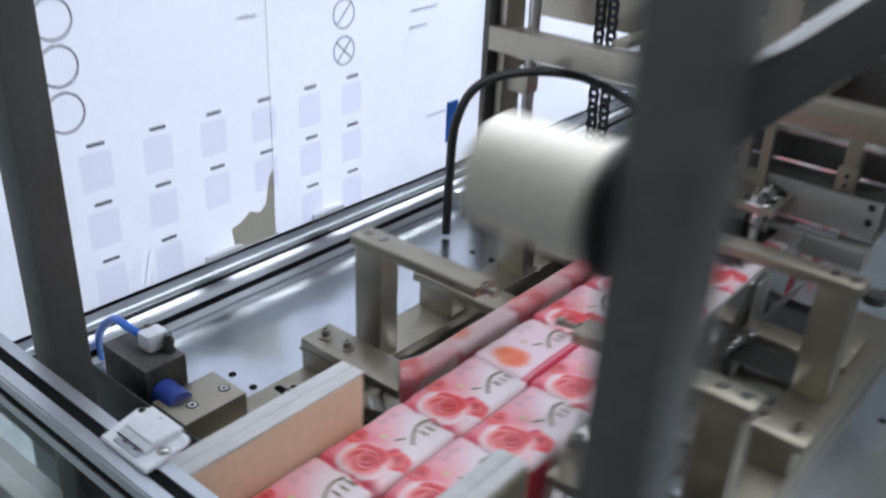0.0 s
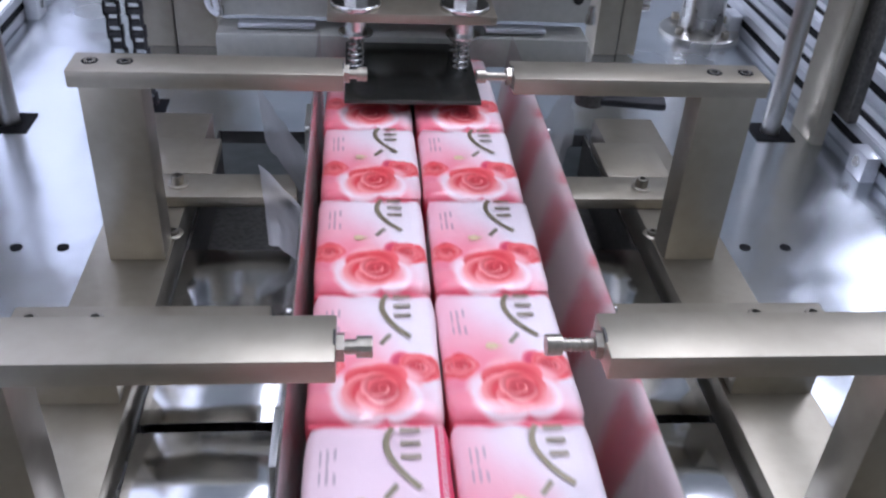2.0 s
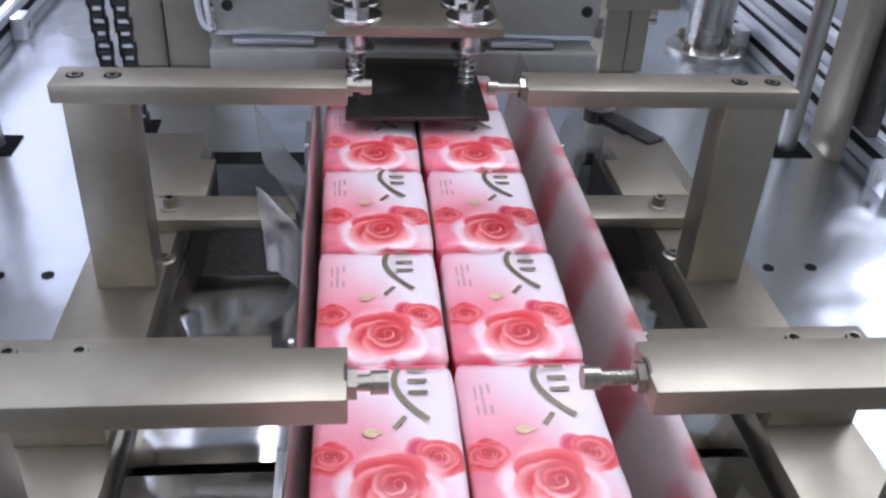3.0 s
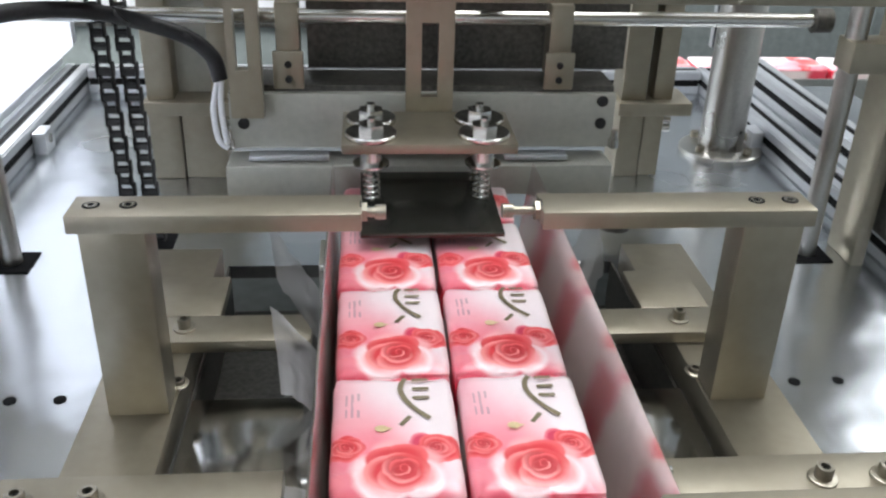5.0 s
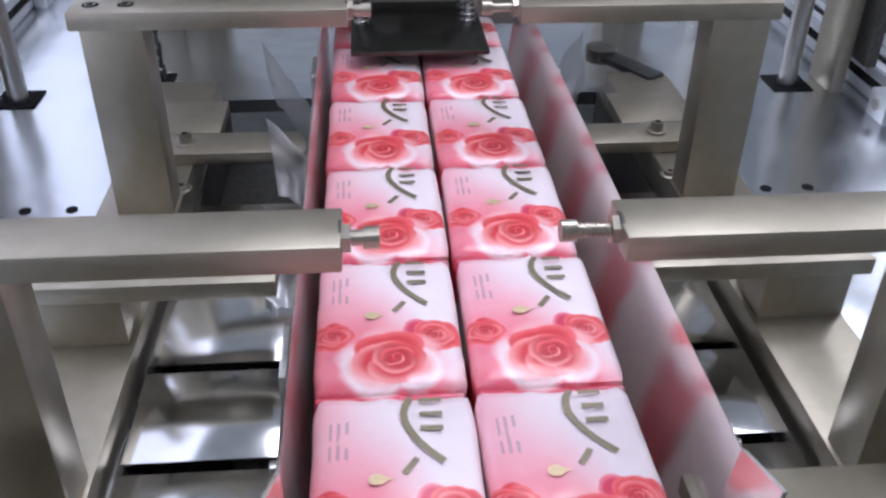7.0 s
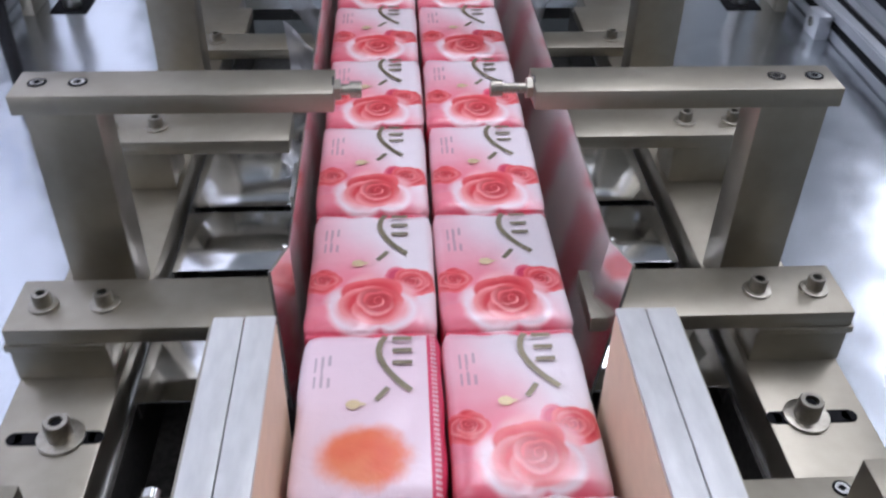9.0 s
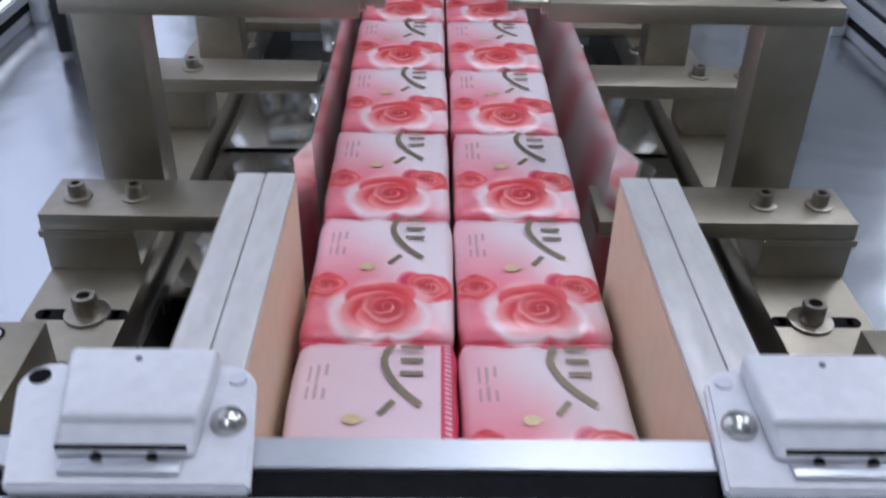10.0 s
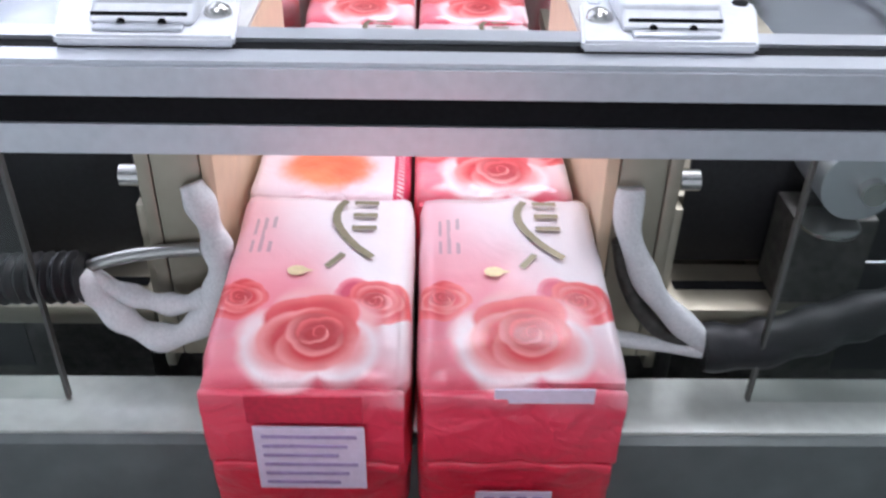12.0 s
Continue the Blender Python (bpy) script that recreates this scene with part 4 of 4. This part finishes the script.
for x in (-0.158, 0.158):
    part("terminal", tubes(((x, 0.486, 0.100), (x, 0.486, 0.108), 0.0045), ((x, 0.486, 0.108), (x, 0.486, 0.115), 0.003), seg=12), CHROME, jaw, "bright wire terminal")
for x0, x1 in ((-0.262, -0.188), (0.213, 0.260)):
    u = thing("upright_block", "nickel-grey upright behind the sealing jaw", "machine part", group="uprights")
    mid = x0 + (x1 - x0) * (0.42 if x0 < 0 else 0.55)
    part("block", boxes((x0, mid - 0.0006, 0.660, 0.705, 0.0, 0.068), bevel=0.001), NICKEL, u)
    part("block", boxes((mid + 0.0006, x1, 0.662, 0.705, 0.0, 0.068), bevel=0.001), NICKEL, u)
    part("cap", boxes((x0 - 0.004, x1 + 0.026, 0.655, 0.708, 0.0682, 0.082), bevel=0.001), NICKEL, u)
    part("column", boxes((x0, x0 + 0.026, 0.665, 0.700, 0.0822, 0.42), bevel=0.001), NICKEL, u)
    part("column", boxes((x1 - 0.012, x1 + 0.008, 0.668, 0.700, 0.0822, 0.42), bevel=0.001), NICKEL, u)
    part("web", boxes((x0 + 0.0265, x1 - 0.0125, 0.690, 0.694, 0.0822, 0.42)), JAW_PAINT, u, "pale panel between the columns")
    for z in (0.050, 0.058):
        part("side_screw", tubes(((x1, 0.672, z), (x1 + 0.010, 0.672, z), 0.0042), seg=12), CHROME, u, "bright side screw")

shaft = thing("guide_shaft", "bright chromed shaft across the machine", "shaft")
part("rod", tubes(((-0.40, 0.505, 0.2025), (0.325, 0.505, 0.2025), 0.006)), CHROME, shaft)
for x in (-0.108, 0.108):
    part("clamp", boxes((x - 0.009, x + 0.009, 0.494, 0.518, 0.156, 0.215), bevel=0.001), NICKEL, shaft)
    part("clamp_foot", boxes((x - 0.012, x + 0.012, 0.490, 0.4938, 0.148, 0.178), bevel=0.001), NICKEL, shaft)
    for z in (0.156, 0.168):
        part("screw", tubes(((x, 0.489, z), (x, 0.490, z), 0.0028), seg=12), BLACK, shaft)
part("end_cap", tubes(((0.318, 0.505, 0.2025), (0.332, 0.505, 0.2025), 0.010)), DARK_METAL, shaft)
sl = thing("slotted_hanger", "nickel-grey slotted hanger beside the jaw", "machine part")
part("strap", boxes((-0.152, -0.146, 0.472, 0.482, 0.130, 0.36), (-0.137, -0.127, 0.472, 0.482, 0.130, 0.36), (-0.146, -0.137, 0.472, 0.482, 0.130, 0.168), (-0.146, -0.137, 0.472, 0.482, 0.215, 0.36)), NICKEL, sl)
beam = thing("top_beam", "nickel-grey beam over the sealing station", "beam")
part("beam", boxes((-0.392, 0.392, 0.440, 0.470, 0.228, 0.262), bevel=0.001), NICKEL, beam)
part("rear_beam", boxes((-0.392, 0.392, 0.56, 0.60, 0.26, 0.31), bevel=0.001), NICKEL, beam)
for x in (-0.2, -0.06, 0.06, 0.2):
    part("hanger", boxes((x - 0.012, x + 0.012, 0.4705, 0.5595, 0.262, 0.272), bevel=0.001), NICKEL, beam)
    part("rod", tubes(((x + 0.02, 0.58, 0.2), (x + 0.02, 0.58, 0.42), 0.006)), CHROME, beam)
for sx in (-1, 1):
    p = thing("side_post", "tall nickel-grey slotted side post on the table", "post", group="side posts")
    part("plate", boxes((0.374 * sx, 0.386 * sx, 0.455, 0.50, 0.0, 0.62), bevel=0.001), NICKEL, p)
    part("plate", boxes((0.392 * sx, 0.402 * sx, 0.44, 0.485, 0.03, 0.62), bevel=0.001), DARK_METAL, p)
    part("link", boxes((0.335 * sx, 0.374 * sx, 0.462, 0.49, 0.17, 0.195), bevel=0.001), NICKEL, p)
    r = thing("push_rod", "steel rod rising through a dark square hole", "rod", group="push rods")
    part("rod", tubes(((0.344 * sx, 0.480, -0.02), (0.344 * sx, 0.480, 0.60), 0.0085)), STEEL, r)
    # opening is a thin plate painted near-black for the shade inside
    part("hole_plate", boxes((0.326 * sx, 0.362 * sx, 0.462, 0.498, 0.0, 0.0012)), RECESS_SHADE, r, "dark square opening")

col = thing("round_column", "round steel column on a bolted flange", "column")
part("pipe", tubes(((0.355, 0.732, 0.006), (0.355, 0.732, 0.9), 0.0245), seg=36), STEEL, col)
bm = bmesh.new()
lathe(bm, [(0.046, 0), (0.046, 0.005), (0.044, 0.006)], (0.355, 0.732, 0), 40)
part("flange", bm, STEEL, col)
for a in (0.6, 2.2, 3.7, 5.3):
    socket_screw(col, 0.355 + 0.036 * math.cos(a), 0.732 + 0.036 * math.sin(a), 0.006, 0.005, 0.007, 0)


def link_mesh():
    """One chain link: two waisted side plates and a roller."""
    bm = bmesh.new()
    for dx in (-0.0062, 0.0052):
        box(bm, dx, dx + 0.0016, -0.0045, 0.0045, -0.001, 0.0112, 0.0008, seg=1)
    tube(bm, (-0.0058, 0, 0.0028), (0.0058, 0, 0.0028), 0.0036, seg=8)
    return bm


LINK = mesh_of("link", link_mesh(), BLACK)
for x0 in (-0.250, -0.231):
    ch = thing("drive_chain", "black roller chain running up from the table", "chain", (x0, 0.515, 0.0), "drive chains")
    for i in range(30):
        ln = under(new("link", LINK), ch)
        ln.location = (-0.012 * (i / 30), 0, 0.004 + i * 0.0105)
        ln.scale = (0.86 if i % 2 else 1.05, 1, 1)
    # patch on the table, near-black to paint the shade of an opening
    part("opening", boxes((-0.012, 0.014, -0.03, 0.016, 0.0, 0.0012)), RECESS_SHADE, ch, "dark chain opening")

cable = thing("black_cable", "thick black cable with white wires to the jaw", "cable")
bm = bmesh.new()
along(bm, [(-0.338, 0.298, 0.006), (-0.340, 0.302, 0.09), (-0.338, 0.308, 0.165), (-0.325, 0.335, 0.212), (-0.295, 0.40, 0.224), (-0.25, 0.465, 0.214), (-0.19, 0.478, 0.196), (-0.166, 0.482, 0.178), (-0.160, 0.482, 0.158)], 0.0062)
part("sheath", bm, BLACK, cable)
for k, dx in enumerate((0.0, 0.006)):
    bm = bmesh.new()
    along(bm, [(-0.161 + dx * 0.3, 0.482, 0.160), (-0.167 + dx, 0.481, 0.135), (-0.165 + dx, 0.480, 0.110), (-0.158, 0.481, 0.102 + dx)], 0.0024)
    part("wire", bm, WHITE_PLASTIC, cable, "white wire")
for p in ((-0.225, 0.472, 0.2085), (-0.18, 0.480, 0.193)):
    part("cable_tie", tubes(((p[0] - 0.001, p[1], p[2] - 0.001), (p[0] + 0.001, p[1], p[2] + 0.001), 0.0075)), BLACK, cable)

# ---- clear film scraps beside the lane ----


def scrap(pts, seed):
    bm = bmesh.new()
    n = 8
    a, b, c, d = (Vector(p) for p in pts)
    g = [[bm.verts.new(a.lerp(b, i / n).lerp(d.lerp(c, i / n), j / n) + Vector((noise.noise(Vector((i, j, seed))), noise.noise(Vector((i, j, seed + 7))), noise.noise(Vector((i * 0.8, j * 0.8, seed + 13))))) * 0.006)
          for j in range(n + 1)] for i in range(n + 1)]
    for i in range(n):
        for j in range(n):
            bm.faces.new((g[i][j], g[i + 1][j], g[i + 1][j + 1], g[i][j + 1]))
    return bm


for k, pts in enumerate((((-0.0765, 0.31, 0.02), (-0.0765, 0.36, 0.03), (-0.118, 0.375, 0.088), (-0.108, 0.32, 0.070)),
                         ((-0.0765, 0.25, 0.01), (-0.0765, 0.30, 0.02), (-0.112, 0.305, 0.060), (-0.102, 0.25, 0.030)),
                         ((0.090, 0.31, 0.02), (0.090, 0.38, 0.03), (0.128, 0.40, 0.085), (0.116, 0.33, 0.065)),
                         ((-0.0765, 0.12, 0.002), (-0.0765, 0.18, 0.006), (-0.105, 0.185, 0.022), (-0.101, 0.14, 0.012)),
                         ((0.090, 0.26, 0.02), (0.090, 0.29, 0.03), (0.108, 0.295, 0.045), (0.104, 0.26, 0.045)))):
    f = solid("film_scrap", scrap(pts, k * 3.1), FILM, "crumpled clear film edge hanging from the lane", "film", "film scraps", smooth=80)

# swing arm under the far cross bar
swing = thing("swing_arm", "short black swinging arm under the cross bar", "machine part", (0.172, 0.500, 0.020))
bm = bmesh.new()
box(bm, -0.006, 0.070, -0.010, 0.010, 0.0, 0.008, 0.003)
part("arm", bm, BLACK, swing)
bm = bmesh.new()
lathe(bm, [(0.014, 0), (0.014, 0.012), (0.012, 0.013)], (0, 0, -0.001))
part("hub", bm, DARK_METAL, swing)

# ---- outlet ----
sill = thing("outlet_sill", "pale steel sill below the outlet opening", "machine part")
part("sill_top", boxes((-0.60, 0.60, -0.350, -0.318, -0.006, 0.0), bevel=0.001), SILL_M, sill)
part("sill_apron", boxes((-0.60, 0.60, -0.356, -0.3505, -0.20, -0.001)), DIM_M, sill)
part("lower_ledge", boxes((-0.60, 0.60, -0.66, -0.3565, -0.050, -0.045), bevel=0.001), DIM_M, sill)
for sx in (-1, 1):
    a = thing("acrylic_panel", "clear acrylic panel below the cross profile", "panel", group="acrylic panels")
    part("sheet", boxes((0.139 * sx, 0.55 * sx, -0.3335, -0.3305, 0.001, 0.127)), ACRYLIC, a).visible_shadow = False
    part("edge", boxes((0.1375 * sx, 0.1389 * sx, -0.3335, -0.3305, 0.001, 0.127)), POST_M, a, "dark cut edge")
    b = thing("slotted_bracket", "dark slotted bracket behind the outlet", "machine part", group="slotted brackets")
    part("plate", boxes((0.112 * sx, 0.19 * sx, -0.292, -0.2565, 0.006, 0.016), bevel=0.001), NICKEL, b)
    part("slot", boxes((0.118 * sx, 0.165 * sx, -0.277, -0.271, 0.016, 0.0166)), RECESS_SHADE, b)
    part("post", boxes((0.12 * sx, 0.17 * sx, -0.285, -0.265, -0.2, 0.006)), DARK_METAL, b)
cyl = thing("air_cylinder", "pale round cylinder end with a bright screw", "cylinder")
part("body", tubes(((0.180, -0.292, 0.080), (0.180, -0.258, 0.080), 0.0165), seg=28), ALUMINIUM, cyl)
part("screw", tubes(((0.184, -0.297, 0.078), (0.184, -0.292, 0.078), 0.0055)), CHROME, cyl)
part("washer", tubes(((0.172, -0.290, 0.0595), (0.172, -0.290, 0.0610), 0.0125)), CHROME, cyl)
part("foot", boxes((0.160, 0.196, -0.286, -0.262, -0.20, 0.0593), bevel=0.001), DARK_METAL, cyl)

hose = thing("heater_hose", "black corrugated hose with white taped wires", "hose", group="hoses")


def run(name, pts, r, material, label, ridges=None, parent=None):
    bm = bmesh.new()
    along(bm, pts, r, 12, ridges)
    part(name, bm, material, parent or hose, label)


run("conduit", [(-0.30, -0.29, 0.02), (-0.21, -0.315, 0.042), (-0.155, -0.323, 0.053), (-0.123, -0.325, 0.056)], 0.0092, BLACK, "corrugated black conduit", (0.0045, 0.13))
run("taped_wire", [(-0.126, -0.325, 0.056), (-0.113, -0.326, 0.038), (-0.097, -0.328, 0.029), (-0.081, -0.328, 0.037), (-0.0725, -0.327, 0.054), (-0.0715, -0.325, 0.069), (-0.075, -0.323, 0.084), (-0.079, -0.320, 0.094)], 0.0052, CLOTH, "white taped wire", (0.018, 0.16))
run("taped_wire", [(-0.124, -0.322, 0.054), (-0.106, -0.323, 0.045), (-0.091, -0.325, 0.043), (-0.078, -0.326, 0.047)], 0.0040, CLOTH, "white taped wire", (0.015, 0.16))
run("metal_tube", [(-0.122, -0.321, 0.058), (-0.110, -0.321, 0.062), (-0.094, -0.321, 0.065), (-0.079, -0.3205, 0.066)], 0.0026, STEEL, "bent steel tube")
hose = thing("heater_hose", "black smooth hose with white taped wires", "hose", group="hoses")
run("conduit", [(0.117, -0.325, 0.023), (0.137, -0.325, 0.024), (0.162, -0.323, 0.031), (0.20, -0.315, 0.036), (0.30, -0.29, 0.03)], 0.0098, BLACK, "black rubber conduit", (0.02, 0.07))
run("taped_wire", [(0.080, -0.320, 0.094), (0.0805, -0.324, 0.078), (0.091, -0.327, 0.055), (0.104, -0.326, 0.039), (0.119, -0.325, 0.024)], 0.0050, CLOTH, "white taped wire", (0.03, 0.12))
run("taped_wire", [(0.079, -0.327, 0.030), (0.098, -0.327, 0.026), (0.120, -0.325, 0.021)], 0.0030, CLOTH, "white taped wire", (0.03, 0.1))

run("strap", [(0.0785, -0.3215, 0.072), (0.084, -0.323, 0.052), (0.096, -0.3245, 0.034), (0.112, -0.3245, 0.0235)], 0.0034, DARK_METAL, "dark bent heater lead")
# added black plates in place of the shade lying behind the outlet
for sx in (-1, 1):
    k = thing("shade_plate", "added black plate standing in for shade behind the outlet", "cover", group="cable covers")
    part("plate", boxes((0.122 * sx, 0.32 * sx, -0.2555, -0.2525, 0.017, 0.080), bevel=0.0008), BLACK, k)
    part("foot", boxes((0.19 * sx, 0.30 * sx, -0.2555, -0.2565, -0.05, 0.0165)), BLACK, k)

# ---- far conveyor ----
far = thing("far_conveyor", "low conveyor behind the table, steel sides", "conveyor")
part("bed", boxes((0.25, 1.3, 1.05, 1.20, -0.07, -0.045), bevel=0.002), STEEL, far)
part("side", boxes((0.25, 1.3, 1.045, 1.0495, -0.09, -0.010)), STEEL, far)
part("leg", boxes((0.4, 0.44, 1.1, 1.14, -0.9, -0.07)), STEEL, far)
part("leg", boxes((1.1, 1.14, 1.1, 1.14, -0.9, -0.07)), STEEL, far)
for i in range(7):
    p = thing("soap_pack", "pink soap pack lying on the far conveyor", "soap pack", (0.40 + i * 0.105, 1.125, -0.0445), "soap packs on the far conveyor")
    under(new("wrapper", PACKS[i % 3]), p)
    under(new("gold_swoosh", SWOOSH), p)
    p.matrix_basis = pose(0.40 + i * 0.105, 1.125, -0.0445, 0, 0, 90) @ Matrix.Diagonal((1, 1, 0.55, 1))
for x, y, w, d, h in ((-0.9, 2.2, 0.9, 0.5, 1.0), (0.9, 2.6, 1.1, 0.6, 0.85), (1.6, 0.4, 0.6, 1.4, 0.75)):
    c = thing("machine_cabinet", "grey-green machine cabinet standing behind", "cabinet", (x, y, -0.9), "cabinets")
    part("body", boxes((-w / 2, w / 2, -d / 2, d / 2, 0, h), bevel=0.006), DIM_M, c)
    part("door", boxes((-w / 2 + 0.04, w / 2 - 0.04, -d / 2 - 0.012, -d / 2 - 0.002, 0.1, h - 0.06), bevel=0.003), DIM_M, c)
    part("handle", boxes((w / 2 - 0.12, w / 2 - 0.10, -d / 2 - 0.03, -d / 2 - 0.012, h * 0.5, h * 0.65), bevel=0.003), CHROME, c)

bench = thing("storage_bench", "dark grey-green machine bench behind the table", "cabinet", (-0.22, 1.70, -0.9))
part("body", boxes((-0.55, 0.52, -0.20, 0.20, 0.0, 0.85), bevel=0.005), DIM_M, bench)
part("top", boxes((-0.56, 0.53, -0.21, 0.21, 0.8505, 0.87), bevel=0.003), DARK_METAL, bench, "dark bench top")
part("back_panel", boxes((-0.55, 0.52, 0.17, 0.19, 0.8705, 1.30), bevel=0.003), DARK_METAL, bench, "dark back panel")
for i in range(15):
    ct = thing("white_carton", "small white upright carton on the bench", "carton", (-0.70 + i * 0.052, 1.56 + 0.004 * (i % 3), -0.0298), "cartons on the bench")
    part("box", boxes((-0.019, 0.019, -0.014, 0.014, 0.0, 0.088 - 0.006 * (i % 2)), bevel=0.001), WHITE_PLASTIC, ct)
    part("flap", boxes((-0.018, 0.018, -0.0155, -0.0142, 0.060, 0.080)), LABEL, ct, "pale label strip")


def motions():
    """The lane steps on by one pack three times; at the third the leading row tips over the sill and the row before it drops to the ledge."""
    gait = ((0.0, 0.0), (0.10, 0.18), (0.25, 0.46), (0.40, 0.71), (0.58, 0.90), (0.74, 1.0))
    for row, col, x, p in packs:
        y = FIRST - STEP * row - STEP / 2
        rnd = random.Random(row * 7 + col)
        tilt, dx = rnd.uniform(-0.7, 0.7), rnd.uniform(-0.0006, 0.0006)
        rows, at, base = [(0.0, y, 0.0016, 0.0)], y, 0.0016
        for n, start in enumerate((1.64, 5.40, 9.12)):
            far = at - STEP * (0.96 if n == 2 else 1.0)
            lift, nod = 0.0, 0.0
            if n == 2 and row == 4:
                far, lift, nod = at - 0.0985, 0.0012, 3.2
            if (row, n) in ((6, 1), (5, 2)):
                far, lift = at - 0.145, -0.0458
            for dt, k in gait:
                rows.append((start + dt, at + (far - at) * k, base + lift * k * k, nod * k))
            at, base = far, base + lift
        rows.append((12.0, *rows[-1][1:]))
        walk(p, [(t, pose(x + dx, yy, z, nod, 0, tilt)) for t, yy, z, nod in rows])
    turns = ((0.0, 60), (1.1, 60), (1.5, -10), (2.2, -10), (2.4, -58), (3.7, -60), (4.6, 20), (5.4, 25), (6.0, -40), (6.3, -58), (8.3, -60), (12.0, -60))
    walk(swing, [(t, pose(0.172, 0.500, 0.020, 0, 0, a)) for t, a in turns])


motions()
